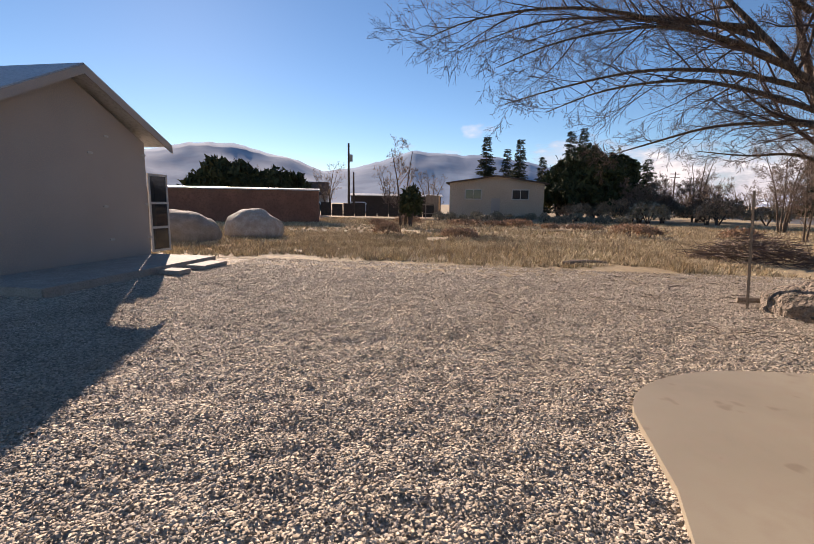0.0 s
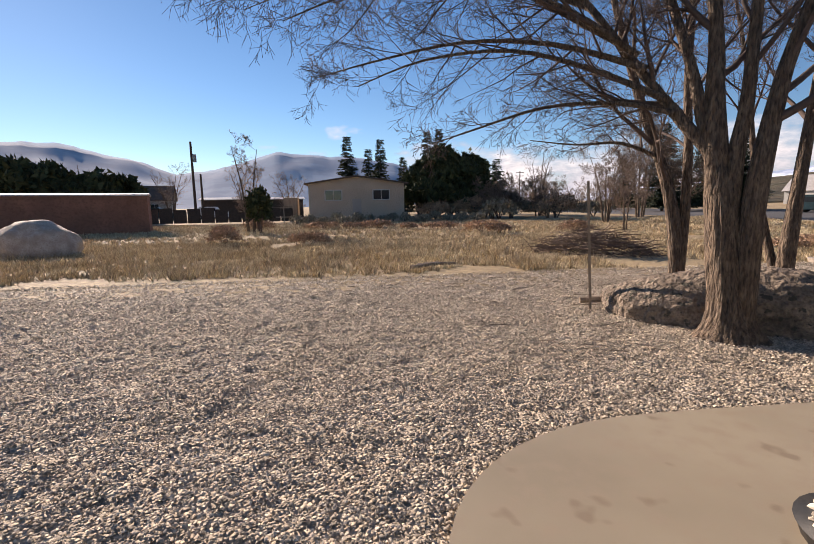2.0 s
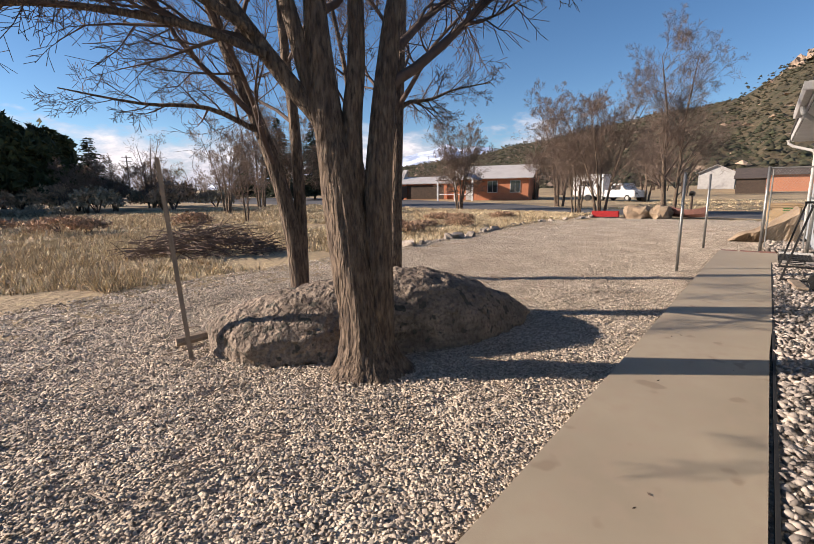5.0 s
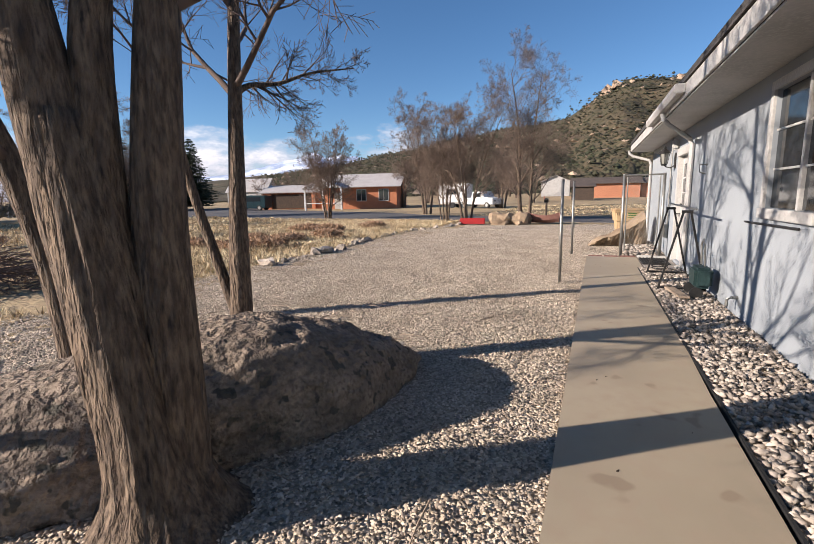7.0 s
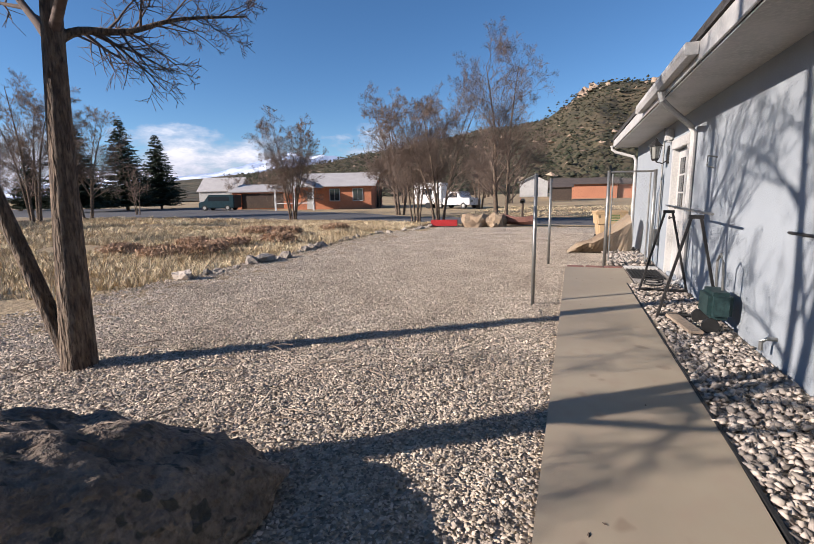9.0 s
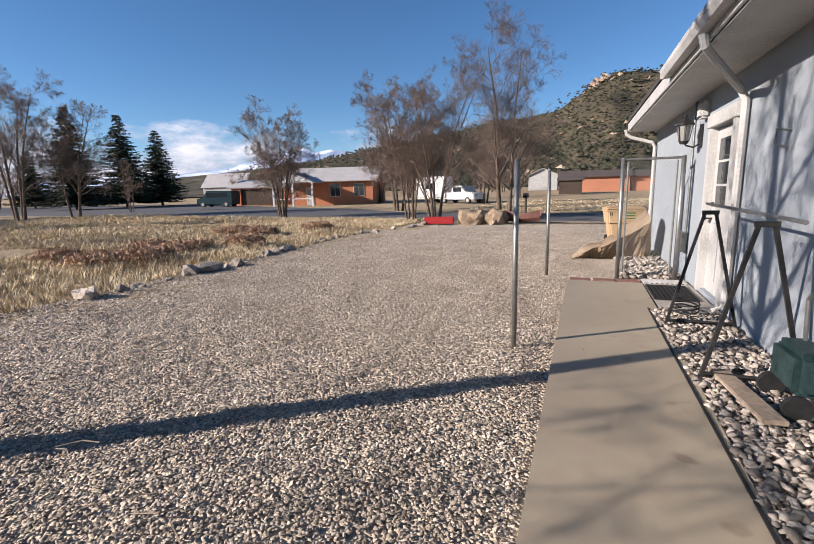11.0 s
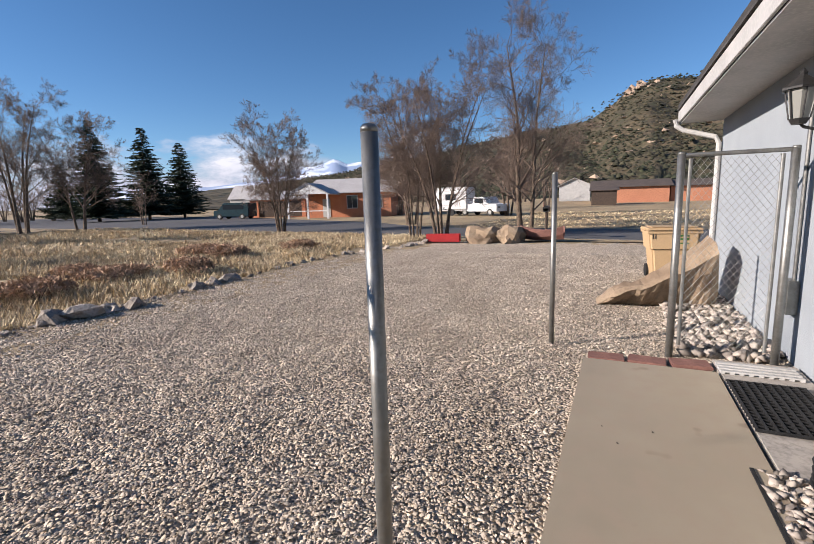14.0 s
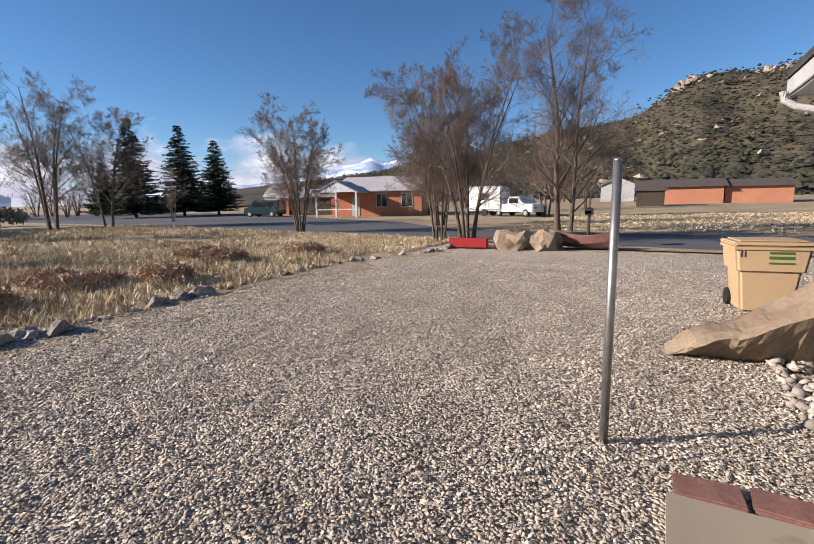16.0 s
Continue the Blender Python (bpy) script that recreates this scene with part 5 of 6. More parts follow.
for k, (x0, y0, x1, y1) in enumerate(((2.1, 12.1, 3.2, 12.7), (2.3, 12.45, 3.3, 12.6), (4.15, 8.0, 4.8, 7.75))):
    tagged(part("fallen_log", tb([(x0, y0, 0.03), ((x0 + x1) / 2, (y0 + y1) / 2 + 0.04, 0.05), (x1, y1, 0.03)], 0, 7, [0.05, 0.045, 0.03]), M_WOOD), "weathered grey fallen branch on the ground", "log", "fallen branches")
twigs = Limbs(88)
for k in range(150):
    x, y = twigs.rng.uniform(0, 9), twigs.rng.uniform(4.9, 10.5)
    a, L = twigs.rng.uniform(0, 6.28), twigs.rng.uniform(0.1, 0.35)
    p = Vector((x, y, 0.025))
    d = Vector((math.cos(a), math.sin(a), 0)) * L
    twigs.line([p, p + d * 0.5 + Vector((twigs.rng.gauss(0, 0.03), twigs.rng.gauss(0, 0.03), 0.012)), p + d], [0.005, 0.005, 0.003], 4)
tagged(mesh_object("fallen_twigs", twigs.v, twigs.f, M_WOOD), "thin pale twigs scattered over the gravel", "twigs", kind="stuff")

# ---------- dry grass ----------
def grass(name, count, x0, x1, y0, y1, seed, low, high, label, keep):
    rg = np.random.RandomState(seed)
    x, y = rg.uniform(x0, x1, count), rg.uniform(y0, y1, count)
    ok = np.array([keep(a, b) for a, b in zip(x, y)])
    x, y = x[ok], y[ok]
    n, blades = len(x), 9
    h = rg.uniform(low, high, n) * np.array([0.65 + 0.8 * max(0, noise.noise(Vector((a * 0.5, b * 0.5, 2)))) for a, b in zip(x, y)])
    a = rg.uniform(0, 2 * np.pi, (n, blades))
    r = rg.uniform(0, 0.10, (n, blades))
    bx_, by_ = x[:, None] + r * np.cos(a), y[:, None] + r * np.sin(a)
    hh = h[:, None] * rg.uniform(0.5, 1.1, (n, blades))
    lean = hh * rg.uniform(0.4, 1.5, (n, blades))
    tx, ty = bx_ + lean * np.cos(a), by_ + lean * np.sin(a)
    w = 0.007 + 0.0006 * np.hypot(x - 6, y - 4)[:, None]
    px, py = -np.sin(a) * w, np.cos(a) * w
    z0 = np.full_like(bx_, -0.06)
    v = np.stack([np.stack([bx_ - px, by_ - py, z0], -1), np.stack([bx_ + px, by_ + py, z0], -1), np.stack([tx, ty, hh], -1)], 2).reshape(-1, 3)
    f = np.arange(len(v)).reshape(-1, 3)
    return tagged(mesh_object(name, v.tolist(), f.tolist(), M_GRASS), label, "grass", kind="stuff")


edge_x = np.array([p[0] for p in yard_edge[::-1]])
edge_y = np.array([p[1] for p in yard_edge[::-1]])


def in_field(x, y):
    near = float(np.interp(x, edge_x, edge_y))
    return y > near - 0.15 + 0.35 * abs(noise.noise(Vector((x * 0.7, 3, 1)))) and x < road_near(y) - 0.4 and noise.noise(Vector((x * 0.3, y * 0.3, 7))) > -0.42


grass("dry_grass", 22000, -13, 30, 11.2, 22, 5, 0.06, 0.21, "dry straw-coloured winter grass", in_field)
grass("dry_grass", 14000, -22, 34, 22, 42, 6, 0.08, 0.26, "dry straw-coloured winter grass", in_field)
grass("dry_grass", 3500, 34.5, 60, -20, 12, 7, 0.05, 0.13, "dry straw-coloured winter grass", lambda x, y: x > 33.2)

# ---------- far buildings ----------
def gabled(name, at, turn, length, width, wall_h, rise, wall_mat, roof_mat, label, category, over=0.4, windows=(), door=None):
    """A long building: ridge along its local x; front face at local -y."""
    ob = thing(name, at, label, category, turn=turn)
    w = bmesh.new()
    prof = [(-width / 2, -0.3), (width / 2, -0.3), (width / 2, wall_h), (0, wall_h + rise), (-width / 2, wall_h)]
    ends = [[w.verts.new((x, y, z)) for y, z in prof] for x in (-length / 2, length / 2)]
    w.faces.new(ends[0]), w.faces.new(list(reversed(ends[1])))
    for k in range(5):
        w.faces.new((ends[0][k], ends[1][k], ends[1][(k + 1) % 5], ends[0][(k + 1) % 5]))
    bmesh.ops.recalc_face_normals(w, faces=w.faces)
    part("wall", w, wall_mat, ob)
    drop = rise / (width / 2) * over
    for s in (1, -1):
        q = [(-length / 2 - over, s * (width / 2 + over), wall_h - drop + 0.1), (length / 2 + over, s * (width / 2 + over), wall_h - drop + 0.1), (length / 2 + over, 0, wall_h + rise + 0.1), (-length / 2 - over, 0, wall_h + rise + 0.1)]
        part("roof", slab(bmesh.new(), q if s == -1 else list(reversed(q)), 0.09), roof_mat, ob)
    for x, z, ww, hh in windows:
        wo = part("window", bx((x - ww / 2 - 0.09, -width / 2 - 0.06, z - 0.09), (x + ww / 2 + 0.09, -width / 2 - 0.005, z + hh + 0.09), 0.01), M_WHITE, ob, "white framed window")
        part("pane", bx((x - ww / 2, -width / 2 - 0.075, z), (x - 0.03, -width / 2 - 0.062, z + hh)), M_GLASS, wo, "dark glass")
        part("pane", bx((x + 0.03, -width / 2 - 0.075, z), (x + ww / 2, -width / 2 - 0.062, z + hh)), M_GLASS, wo, "dark glass")
    if door:
        x, mat = door
        part("door", bx((x - 0.45, -width / 2 - 0.06, 0), (x + 0.45, -width / 2 - 0.005, 2.05), 0.01), mat, ob, "plain door")
    return ob


# cream barn: the gable end faces the yard, so it is turned a quarter
barn = thing("cream_barn", (1.15, 49, 0), "cream low-gabled outbuilding with two dark windows", "barn")
w = bmesh.new()
prof = [(-4.6, -0.2), (4.6, -0.2), (4.6, 3.65), (0, 4.3), (-4.6, 3.65)]
ends = [[w.verts.new((x, y, z)) for x, z in prof] for y in (-3, 5)]
w.faces.new(ends[0]), w.faces.new(list(reversed(ends[1])))
for k in range(5):
    w.faces.new((ends[0][k], ends[1][k], ends[1][(k + 1) % 5], ends[0][(k + 1) % 5]))
bmesh.ops.recalc_face_normals(w, faces=w.faces)
part("wall", w, M_CREAM, barn)
for s in (1, -1):
    q = [(s * 5.0, -3.4, 3.66), (s * 5.0, 5.3, 3.66), (0, 5.3, 4.4), (0, -3.4, 4.4)]
    part("roof", slab(bmesh.new(), q if s == 1 else list(reversed(q)), 0.12), M_BROWNROOF, barn)
for x in (-2.25, 2.35):
    wo = part("window", bx((x - 0.85, -3.06, 2.0), (x + 0.85, -3.005, 3.05), 0.01), M_WHITE, barn, "pale framed window")
    for a, b in ((x - 0.75, x - 0.03), (x + 0.03, x + 0.75)):
        part("pane", bx((a, -3.08, 2.1), (b, -3.062, 2.95)), M_GLASS, wo, "dark glass")
part("door", bx((-0.45, -3.06, 0.1), (0.4, -3.005, 2.15), 0.01), M_SHED, barn, "faded brown door")
porch = thing("porch", (-5.6, 49, 0), "small pale wooden porch beside the barn", "porch")
part("deck", bx((-1.6, -2, 0.45), (0.9, 1, 0.55)), M_WOOD, porch)
for x in (-1.5, -0.4, 0.8):
    part("post", bx((x - 0.05, -1.95, 0), (x + 0.05, -1.85, 1.5)), M_WOOD, porch)
part("rail", bx((-1.5, -1.94, 1.35), (0.8, -1.86, 1.45)), M_WOOD, porch)
part("cabin", bx((-0.6, -0.5, 0.55), (0.8, 0.9, 2.4)), M_WOOD, porch)

gabled("red_wall_building", (-19.5, 30.5, 0), 20, 15, 3, 2.3, 0.1, M_REDFENCE, M_METALROOF, "long low red-brown building with a pale roof edge", "building", 0.08)
gabled("far_cottage", (-34, 82, 0), 15, 9, 6, 3.0, 2.2, M_CONCRETE_GREY, M_BROWNROOF, "small grey cottage with a dark gabled roof", "house", 0.4, [(-2, 1, 1.1, 1.2), (2, 1, 1.1, 1.2)])
gabled("far_carport", (-14, 72, 0), 10, 14, 5, 2.6, 0.3, M_DARKWOOD, M_METALROOF, "low dark carport with a white roof", "carport", 0.3)

# brick ranch house across the road
ranch = gabled("brick_ranch_house", (57.9, 32.2, 0), -75.5, 9.6, 9, 2.8, 1.55, M_BRICK, M_GREYROOF, "orange brick ranch house with a pale grey roof", "house", 0.6, [(3.2, 1.0, 1.1, 1.3), (0.4, 1.0, 1.1, 1.3)], (-2.6, M_WHITE))
wing = gabled("brick_carport_wing", (60.6, 42.6, 0), -75.5, 11.6, 8, 2.3, 0.95, M_BRICK, M_GREYROOF, "low brick carport wing with a pale roof", "carport", 0.5)
# no real hole: a dark panel on the wall draws the shade within
part("opening", bx((-4.6, -4.06, 0.05), (1.6, -4.005, 2.0)), M_DARKWOOD, wing, "dark panel standing for the carport's shaded inside")
for x in (-4.7, 1.7):
    part("brick_pier", bx((x - 0.25, -4.3, -0.2), (x + 0.25, -4.07, 2.2)), M_BRICK, wing)
for s in (1, -1):
    q = [(-3.4 + s * 2.5, -8.2, 2.55), (-3.4 + s * 2.5, -3.9, 2.55), (-3.4, -3.9, 3.75), (-3.4, -8.2, 3.75)]
    part("porch_roof", slab(bmesh.new(), q if s == 1 else list(reversed(q)), 0.1), M_GREYROOF, ranch, "pale porch roof slope")
porch_gable = bmesh.new()
tri = [(-5.6, 2.55), (-1.2, 2.55), (-3.4, 3.62)]
fa, fb = [porch_gable.verts.new((x, -8.1, z)) for x, z in tri], [porch_gable.verts.new((x, -8.0, z)) for x, z in tri]
porch_gable.faces.new(fa), porch_gable.faces.new(list(reversed(fb)))
for k in range(3):
    porch_gable.faces.new((fa[k], fb[k], fb[(k + 1) % 3], fa[(k + 1) % 3]))
bmesh.ops.recalc_face_normals(porch_gable, faces=porch_gable.faces)
part("porch_gable", porch_gable, M_CHALK, ranch, "white porch gable")
for x in (-5.6, -3.4, -1.2):
    part("porch_post", bx((x - 0.09, -8.1, -0.1), (x + 0.09, -7.92, 2.55)), M_CHALK, ranch)
for x0, x1 in ((-5.5, -3.5), (-3.3, -1.3)):
    part("porch_rail", bx((x0, -8.05, 0.75), (x1, -7.98, 0.85)), M_CHALK, ranch)
gabled("white_house", (108, 11.5, 0.75), 182, 9, 5.6, 3.0, 1.3, M_WHITE, M_GREYROOF, "white two-part house at the foot of the hill", "house", 0.4, [(-3, 1.3, 1.2, 1.2), (2, 1.3, 1.2, 1.2)])
gabled("orange_house", (92, 2.2, 0.4), -88, 10.5, 8, 2.5, 1.0, M_ORANGE, M_BROWNROOF, "long low orange stucco house with a brown roof", "house", 0.5)
gabled("orange_house", (93, -7.0, 0.4), -88, 7.5, 8, 2.4, 0.9, M_ORANGE, M_BROWNROOF, "long low orange stucco house with a brown roof", "house", 0.5)
gabled("open_shed", (80, 5.6, 0.2), -88, 3.2, 3, 2.1, 0.35, M_DARKWOOD, M_BROWNROOF, "dark open-fronted timber shed", "shed", 0.3)
gabled("white_church", (96, 84, 0), -75, 10, 7, 3.4, 3.0, M_WHITE, M_GREYROOF, "distant white house with a steep roof", "house", 0.4)


def vehicle(name, at, turn, paint, label, category, outline, cab, width=1.8):
    """Side outline in x and z, drawn out to the width; cab: glass band as x0, x1, z0, z1."""
    ob = thing(name, at, label, category, turn=turn)
    bm = bmesh.new()
    a, b = [bm.verts.new((x, -width / 2, z)) for x, z in outline], [bm.verts.new((x, width / 2, z)) for x, z in outline]
    n = len(outline)
    bm.faces.new(a), bm.faces.new(list(reversed(b)))
    for k in range(n):
        bm.faces.new((a[k], b[k], b[(k + 1) % n], a[(k + 1) % n]))
    bmesh.ops.recalc_face_normals(bm, faces=bm.faces)
    bmesh.ops.bevel(bm, geom=list(bm.edges), offset=0.06, segments=2, affect="EDGES")
    body_ob = part("body", bm, paint, ob)
    x0, x1, z0, z1 = cab
    for s in (-1, 1):
        part("side_window", bx((x0, s * width / 2 - 0.01, z0), (x1, s * width / 2 + 0.012, z1), 0.005), M_GLASS, ob, "dark glass")
        for x in (outline[0][0] + 0.85, outline[-1][0] - 0.85):
            wh = part("wheel", tb([(x, s * (width / 2 - 0.2), 0.33), (x, s * (width / 2 + 0.02), 0.33)], 0.33, 18), M_RUBBER, ob)
            part("rim", tb([(x, s * (width / 2 + 0.02), 0.33), (x, s * (width / 2 + 0.035), 0.33)], 0.19, 14), M_GALV, wh)
    for s in (-0.6, 0.6):
        part("headlight", bx((outline[-1][0] - 0.04, s - 0.14, 0.7), (outline[-1][0] + 0.02, s + 0.14, 0.86), 0.01), M_LAMPGLASS, ob, "pale headlight")
    return ob


CAR = [(-2.2, 0.3), (-2.25, 0.95), (-1.9, 1.05), (-1.3, 1.65), (0.5, 1.65), (1.1, 1.05), (2.15, 0.95), (2.2, 0.3)]
VAN = [(-2.4, 0.3), (-2.45, 1.9), (0.9, 1.95), (1.6, 1.15), (2.35, 1.0), (2.4, 0.3)]
TRUCK = [(-2.6, 0.4), (-2.6, 1.1), (-0.7, 1.1), (-0.55, 1.75), (0.75, 1.75), (1.2, 1.15), (2.4, 1.05), (2.45, 0.4)]
vehicle("teal_van", (51.0, 45.5, 0), 100, M_TEAL, "dark teal van parked before the brick house", "van", VAN, (-1.8, 1.0, 1.15, 1.7))
vehicle("white_pickup", (52.5, 15.4, 0), -120, M_CHALK, "white pickup truck parked across the road", "pickup", TRUCK, (-0.4, 0.75, 1.15, 1.6))
vehicle("parked_car", (56, 35, 0), 100, M_IRON, "dark car parked beside the brick house", "car", CAR, (-1.1, 0.6, 1.05, 1.5))
camper = thing("white_camper", (53.5, 18.6, 0), "white camper trailer beside the pickup", "camper", turn=-95)
part("body", bx((-1.7, -1.1, 0.5), (1.7, 1.1, 2.75), 0.15), M_CHALK, camper)
part("window", bx((-0.6, -1.12, 1.5), (0.5, -1.09, 2.1), 0.01), M_GLASS, camper, "dark window")
for s in (-1.0, 1.0):
    part("wheel", tb([(0, s - 0.1, 0.33), (0, s + 0.1, 0.33)], 0.33, 16), M_RUBBER, camper)


def power_pole(x, y, h, arms, label="dark wooden power pole"):
    ob = thing("power_pole", (x, y, 0), label, "power pole", "power poles")
    part("pole", tb([(0, 0, -0.2), (0, 0, h)], 0, 8, [0.17, 0.11]), M_DARKWOOD, ob)
    for k in range(arms):
        part("crossarm", bx((-1.0, -0.06, h - 0.5 - k * 0.8), (1.0, 0.06, h - 0.38 - k * 0.8)), M_DARKWOOD, ob)
    return ob


fence = thing("board_fence", (-14, 46, 0), "dark weathered board fence beyond the field", "fence", turn=8)
for k in range(15):
    part("board", bx((-9 + k * 1.2, -0.02, 0.1), (-9 + k * 1.2 + 1.12, 0.02, 1.35 + 0.08 * (k % 3))), M_DARKWOOD, fence)
vehicle("parked_car", (-24, 62, 0), 10, M_TEAL, "dark blue car parked beyond the field", "car", CAR, (-1.1, 0.6, 1.05, 1.5))
vehicle("parked_car", (-17.5, 63, 0), 5, M_CHALK, "white car parked beyond the field", "car", CAR, (-1.1, 0.6, 1.05, 1.5))
p = power_pole(-16.0, 52.5, 8.4, 0)
part("transformer", tb([(0.28, 0, 6.3), (0.28, 0, 7.1)], 0.2, 12), M_GALV, p, "grey transformer can")
power_pole(-17.6, 60, 5.6, 0)
for az, d in ((69.3, 120), (67.8, 140)):
    power_pole(d * math.cos(radians(az)), d * math.sin(radians(az)), 9.5, 2)

# ---------- hills, mountains and clouds ----------
def ridge(name, cx, cy, radius, az0, az1, heights, mat, label, rows=10, depth=0.5, rough=0.1, seed=0.0, step=0.6, base=-2.0):
    """Rising ground seen from the yard: heights are (azimuth, elevation) pairs of its skyline."""
    az = np.arange(az0, az1 + 0.01, step)
    el = np.interp(az, [a for a, _ in heights], [e for _, e in heights])
    v, f = [], []
    for i, (a, e) in enumerate(zip(az, el)):
        for j in range(rows + 2):
            t = j / rows
            d = radius * (1 - depth + depth * t)
            top = 1.5 + radius * math.tan(radians(e))
            z = base + (top - base) * min(t, 1.0) ** 1.15
            if j > rows:
                z = top * 0.7
            if 0 < j <= rows:
                z += rough * top * min(1, 2 * t) * noise.noise(Vector((a * 0.25 + seed, t * 3.5, seed))) + 0.4 * rough * top * noise.noise(Vector((a * 0.9, t * 9, seed)))
            v.append((cx + d * math.cos(radians(a)), cy + d * math.sin(radians(a)), z))
    m = rows + 2
    for i in range(len(az) - 1):
        for j in range(m - 1):
            f.append((i * m + j, i * m + j + 1, (i + 1) * m + j + 1, (i + 1) * m + j))
    return tagged(mesh_object(name, v, f, mat, True), label, "hill", kind="structure"), v


hill, hv = ridge("scrub_hill", 10, 4, 420, -75, 62, ((-75, 8), (-30, 10), (-12, 12.6), (-8, 12.0), (-6, 11.8), (-3.3, 12.3), (0, 10.6), (3, 8.4), (8, 7.8), (14, 7.2), (20, 6.0), (28, 4.6), (33, 3.6), (42, 2.6), (55, 1.2), (62, 0)), M_HILL, "rocky scrub-covered hillside under blue sky", 26, 0.68, 0.05, 3.0, 0.5, 1.0)
rg = np.random.RandomState(8)
hv = np.array(hv)
sv, sf, cv, cf = [], [], [], []
OCT = np.array([(1, 0, 0), (0, 1, 0), (-1, 0, 0), (0, -1, 0), (0, 0, 1)])
OF = [(0, 1, 4), (1, 2, 4), (2, 3, 4), (3, 0, 4)]
vis = hv[(np.degrees(np.arctan2(hv[:, 1] - 4, hv[:, 0] - 10)) > -20) & (np.degrees(np.arctan2(hv[:, 1] - 4, hv[:, 0] - 10)) < 40)]
for k in range(15000):
    p = vis[rg.randint(len(vis))] + np.array([rg.normal(0, 5), rg.normal(0, 5), rg.uniform(-0.4, 0.5)])
    b = len(sv)
    s = rg.uniform(0.5, 1.5)
    sv += (p + OCT * np.array([s, s, s * 0.9]) * rg.uniform(0.6, 1.3, (5, 3))).tolist()
    sf += [(b + q[0], b + q[1], b + q[2]) for q in OF]
for k in range(420):
    p = vis[rg.randint(len(vis))] + np.array([rg.normal(0, 5), rg.normal(0, 5), 0])
    b = len(cv)
    s = rg.uniform(0.5, 1.8)
    cv += (p + OCT * np.array([s * 1.3, s * 1.3, s * 0.8]) * rg.uniform(0.5, 1.4, (5, 3)) + rg.normal(0, 0.3 * s, (5, 3))).tolist()
    cf += [(b + q[0], b + q[1], b + q[2]) for q in OF]
tagged(mesh_object("hill_shrubs", sv, sf, M_SHRUB_FAR, True), "dark scrub dotted over the hillside", "shrubs", kind="stuff")
tagged(mesh_object("hill_crags", cv, cf, M_CRAG), "pale tan crags on the hillside", "rocks", kind="stuff")


def outcrop(az, el, width, height, seed):
    """A broken cliff of stacked blocks standing out of the hill near its top."""
    rgo = random.Random(seed)
    d = 405
    cx, cy, cz = 10 + d * math.cos(radians(az)), 4 + d * math.sin(radians(az)), 1.5 + d * math.tan(radians(el))
    bm = bmesh.new()
    for k in range(46):
        f, g = rgo.uniform(-1, 1), rgo.random()
        size = rgo.uniform(1.2, 3.6)
        lump = rock_bmesh((size * 0.8, size * rgo.uniform(0.8, 1.5), size * rgo.uniform(1.0, 1.9)), seed + k * 1.7, 2, 0.7)
        spot = pose(10 * (g - 0.6) - 4, f * width, height * (g * (1 - 0.75 * f * f)) - 2.5 - size * 0.5, 0, rgo.uniform(-15, 15), rgo.uniform(0, 180))
        bmesh.ops.transform(lump, matrix=spot, verts=lump.verts)
        me = bpy.data.meshes.new("block")
        lump.to_mesh(me), lump.free()
        bm.from_mesh(me)
        bpy.data.meshes.remove(me)
    ob = part("rock_outcrop", bm, M_CRAG)
    ob.matrix_world = pose(cx, cy, cz, 0, 0, az)
    return tagged(ob, "broken tan cliff near the top of the hill", "rocks", kind="stuff")


outcrop(-2.9, 10.6, 17, 11, 3)
outcrop(-8.0, 10.9, 15, 8, 40)
outcrop(-0.4, 9.6, 8, 4, 90)
outcrop(3.2, 6.6, 7, 5, 130)

ridge("haze_blue_mountains", 0, 0, 2600, 70, 165, ((70, 1.0), (78, 3.5), (86, 5.4), (91, 6.0), (95, 6.2), (99, 6.6), (103, 5.2), (107, 4.2), (110, 3.8), (114, 5.2), (118, 6.0), (123, 6.7), (128, 5.6), (134, 5.0), (150, 4.5), (165, 3)), M_MOUNT, "mountain range with haze painted in as blue", 12, 0.4, 0.06, 1.0, 0.5)
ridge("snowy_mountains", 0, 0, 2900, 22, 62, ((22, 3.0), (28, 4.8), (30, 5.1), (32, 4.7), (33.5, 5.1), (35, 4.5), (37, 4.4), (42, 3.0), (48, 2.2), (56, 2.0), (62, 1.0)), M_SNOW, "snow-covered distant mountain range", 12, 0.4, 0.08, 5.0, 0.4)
v, f = [], []
for i in range(61):
    a = radians(12 + i * 90 / 60)
    for j in range(2):
        v.append((3500 * math.cos(a), 3500 * math.sin(a), (-20, 1400)[j]))
for i in range(60):
    f.append((2 * i, 2 * i + 2, 2 * i + 3, 2 * i + 1))
clouds = tagged(mesh_object("backdrop", v, f, M_CLOUD), "bank of low white and grey clouds", "clouds", kind="structure")
clouds.visible_shadow = False

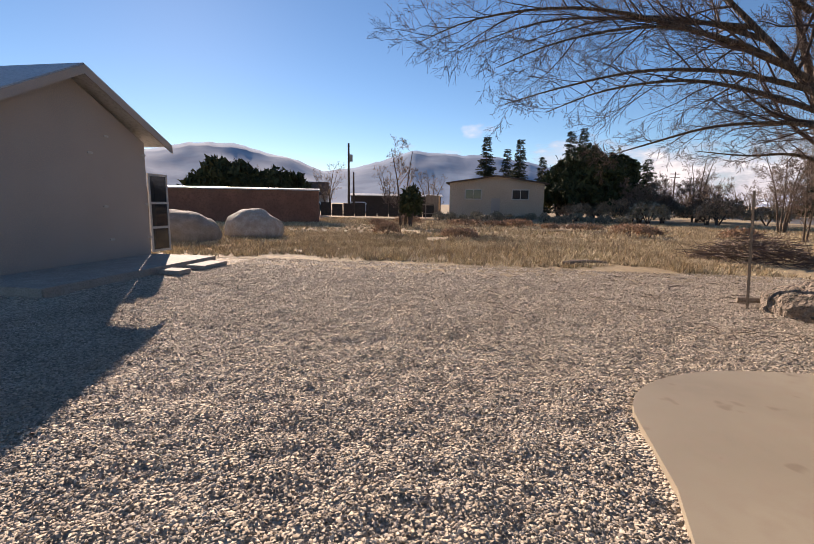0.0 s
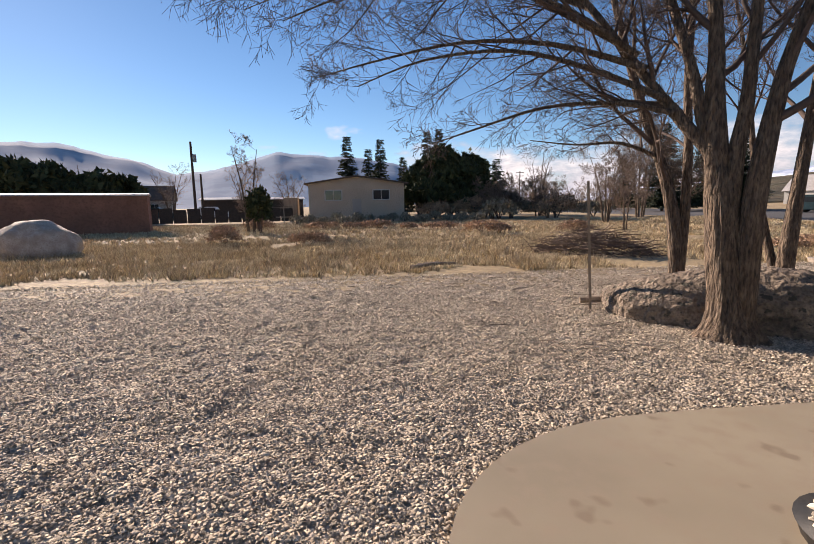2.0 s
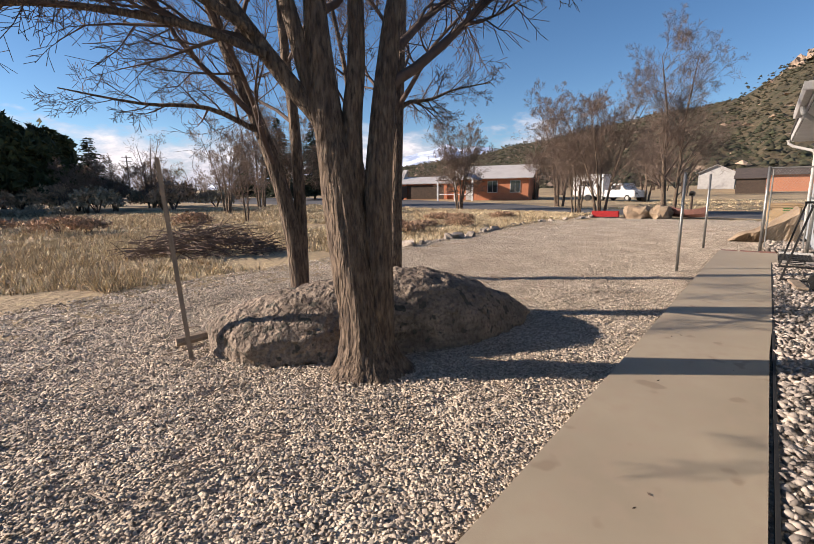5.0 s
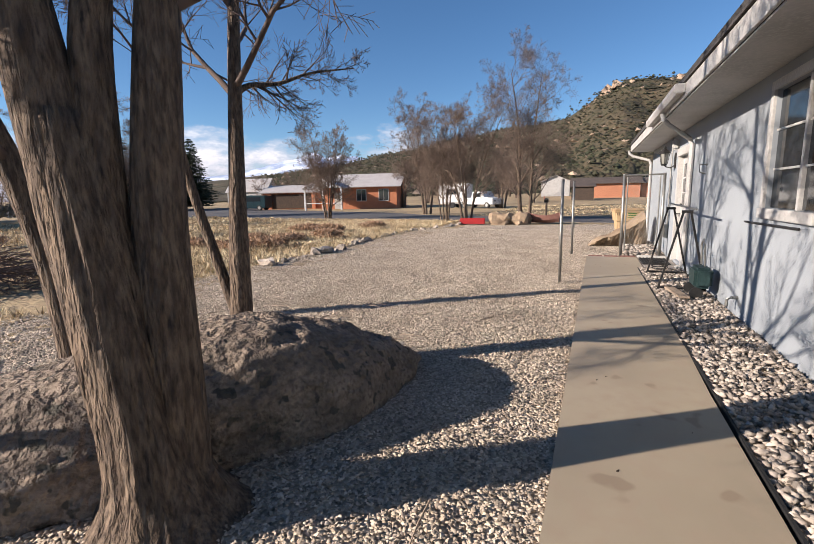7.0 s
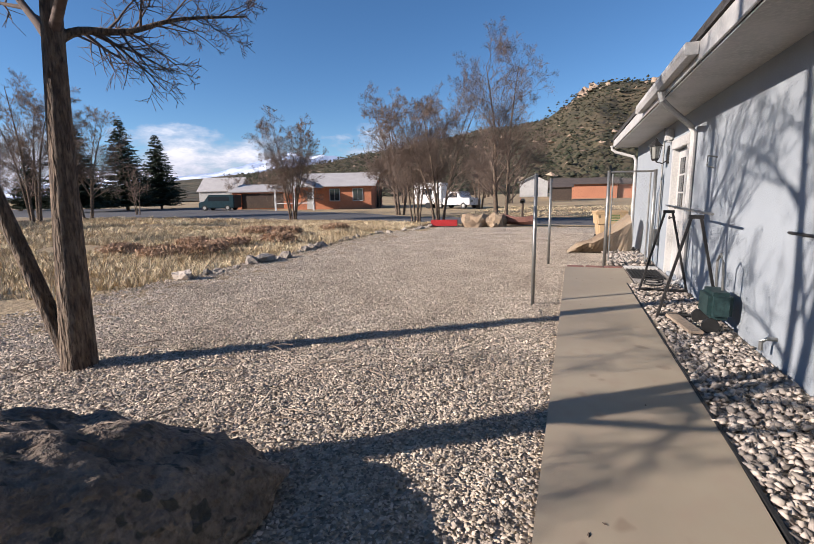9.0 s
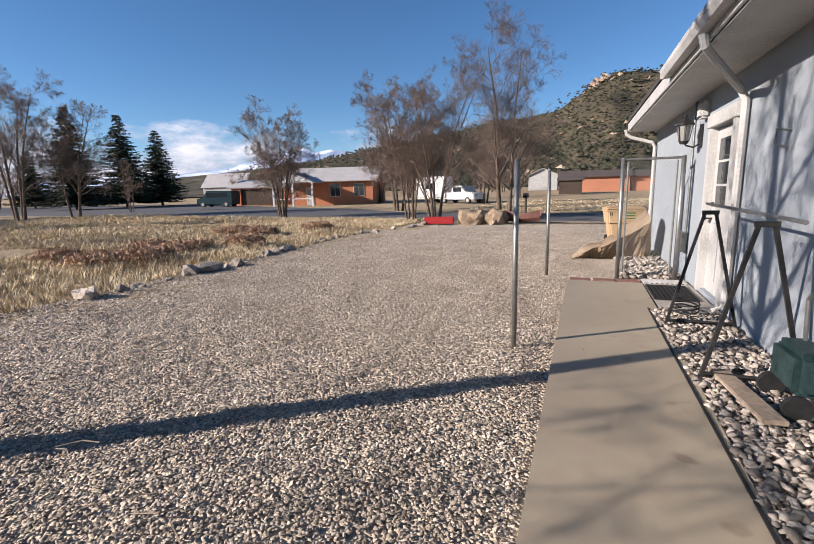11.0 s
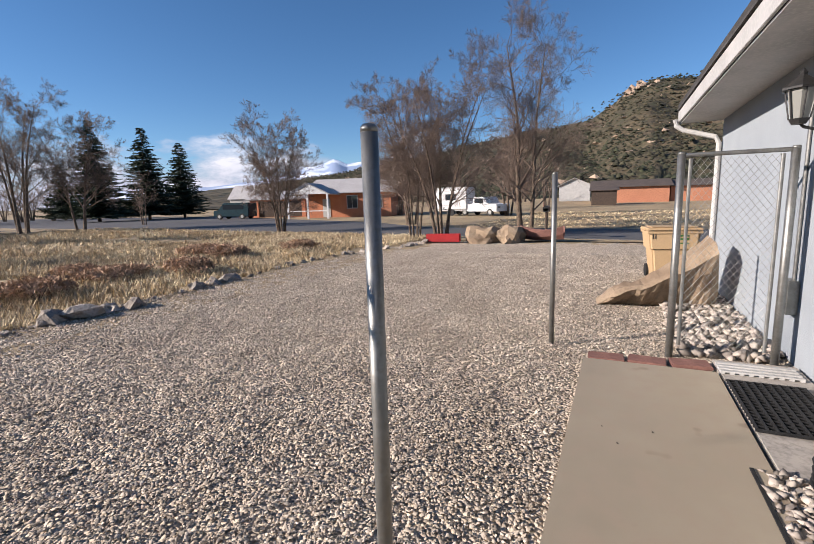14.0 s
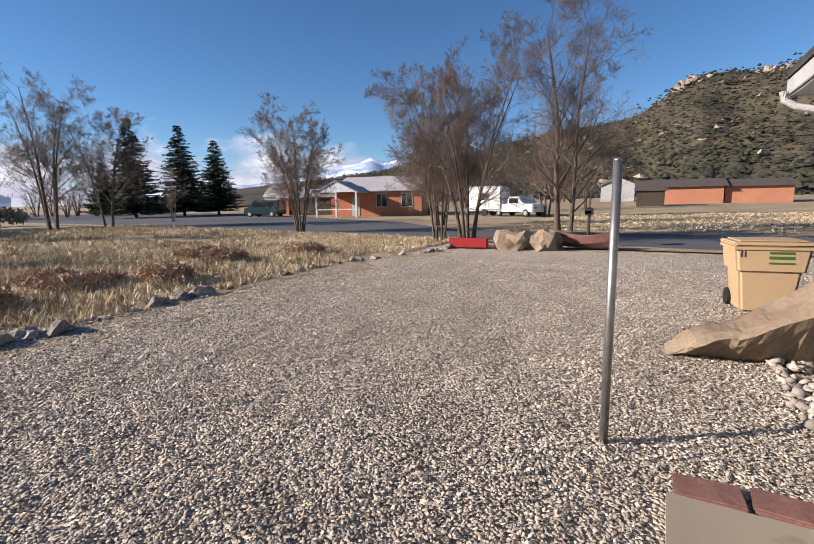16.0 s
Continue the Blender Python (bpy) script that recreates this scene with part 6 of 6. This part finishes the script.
# ---------- river stones beside the wall ----------
bed = tagged(part("stone_bed", prism(bmesh.new(), [(4.25, 2.645), (13.14, 2.645), (13.14, 3.385), (4.25, 3.385)], -0.1, 0.0), M_GRAVEL), "bed of rounded river stones along the wall", "stone bed", kind="structure")
rng = random.Random(17)
cobbles = []
for k in range(6):
    b = rock_bmesh((0.06, 0.045, 0.036), 10 + k * 2.3, 1, 0.35, 0.5)
    me = bpy.data.meshes.new("river_stone")
    b.to_mesh(me), b.free()
    me.materials.append(M_COBBLE)
    me.polygons.foreach_set("use_smooth", [True] * len(me.polygons))
    cobbles.append(me)
for k in range(300):
    o = new("river_stone", cobbles[k % 6])
    o.parent = bed
    o.matrix_local = pose(rng.uniform(8.0, 12.9), rng.uniform(2.70, 3.34), rng.uniform(-0.01, 0.035), rng.uniform(-25, 25), rng.uniform(-25, 25), rng.uniform(0, 360)) @ Matrix.Scale(rng.uniform(0.4, 0.85), 4)


def scatter_stones(name, x, y, z, size, seed, mat, label, flat=0.6, whole=True):
    """Many loose stones as one mesh: lumps of random shape and turn; whole=False leaves off the buried underside."""
    rg = np.random.RandomState(seed)
    n = len(x)
    oct6 = np.array([(1, 0, 0), (0, 1, 0), (-1, 0, 0), (0, -1, 0), (0, 0, 1), (0, 0, -1)], float)
    tri = np.array([(0, 1, 4), (1, 2, 4), (2, 3, 4), (3, 0, 4), (1, 0, 5), (2, 1, 5), (3, 2, 5), (0, 3, 5)])
    if not whole:
        oct6, tri = oct6[:5] - np.array((0, 0, 0.15)), tri[:4]
    m = len(oct6)
    p = oct6[None] * rg.uniform(0.65, 1.25, (n, m, 1)) + rg.normal(0, 0.2, (n, m, 3))
    p *= (size[:, None] * np.stack([rg.uniform(0.8, 1.5, n), rg.uniform(0.7, 1.1, n), np.full(n, flat)], 1))[:, None, :]
    tilt = rg.uniform(-0.7, 0.7, n)
    c, s = np.cos(tilt)[:, None], np.sin(tilt)[:, None]
    p = np.stack([p[..., 0] * c - p[..., 2] * s, p[..., 1], p[..., 0] * s + p[..., 2] * c], -1)
    a = rg.uniform(0, 2 * np.pi, n)
    c, s = np.cos(a)[:, None], np.sin(a)[:, None]
    p = np.stack([p[..., 0] * c - p[..., 1] * s, p[..., 0] * s + p[..., 1] * c, p[..., 2]], -1)
    p += np.stack([x, y, z], 1)[:, None, :]
    v = p.reshape(-1, 3)
    f = (tri[None] + m * np.arange(n)[:, None, None]).reshape(-1, 3)
    me = bpy.data.meshes.new(name)
    me.vertices.add(len(v))
    me.vertices.foreach_set("co", v.ravel())
    me.loops.add(f.size)
    me.loops.foreach_set("vertex_index", f.ravel().astype(np.int32))
    me.polygons.add(len(f))
    me.polygons.foreach_set("loop_start", np.arange(0, f.size, 3, dtype=np.int32))
    me.update(calc_edges=True)
    me.materials.append(mat)
    return tagged(new(name, me), label, "stones", kind="stuff")


rg = np.random.RandomState(23)
n = 7000
scatter_stones("river_stones", rg.uniform(4.3, 13.1, n), rg.uniform(2.68, 3.37, n), rg.uniform(-0.005, 0.03, n), rg.uniform(0.018, 0.04, n), 24, M_COBBLE, "smaller river stones filling the bed")
n = 700
scatter_stones("river_stones", rg.uniform(15.1, 18.2, n), rg.uniform(2.68, 3.5, n), rg.uniform(-0.01, 0.03, n), rg.uniform(0.03, 0.07, n), 25, M_COBBLE, "pale angular stones beside the gate")

# gravel: thick along the walked line, thinning away from it
count = 700000
gx = rg.uniform(-6.0, 23.0, count)
gy = rg.uniform(0.8, 11.3, count)
mid = np.interp(gx, [-6.5, 0, 2.3, 4, 9, 19], [4.2, 3.9, 5.0, 5.2, 5.4, 5.4])
dist = np.maximum(np.abs(gy - mid) - 1.2, 0) + 0.35 * np.maximum(gx - 15, 0)
keep = rg.rand(count) < np.clip(1.0 - 0.15 * dist, 0.16, 1)
slab_zone = (gx > 2.9) & (gx < 14.66) & (gy < 4.42) | (np.hypot((gx - 2.75) / 1.64, (gy - 3.15) / 1.32) < 1.0) | (gx > 1.0) & (gx < 3.2) & (gy < 3.2)
shed_zone = (gx < -7.0) & (gy > 5.5)
house_zone = (gx > 2.9) & (gy < 3.4) & (gx < 19.0)
keep &= ~(slab_zone | shed_zone | house_zone)
gx, gy, dist = gx[keep], gy[keep], dist[keep]
lump = np.array([gravel_lump(a, b) for a, b in zip(gx, gy)])
scatter_stones("loose_gravel", gx, gy, -0.022 + lump + rg.uniform(0.0, 0.008, len(gx)), rg.uniform(0.0058, 0.0140, len(gx)) * (1 + 0.08 * dist), 26, M_STONE, "loose pale crushed gravel", 0.75, False)
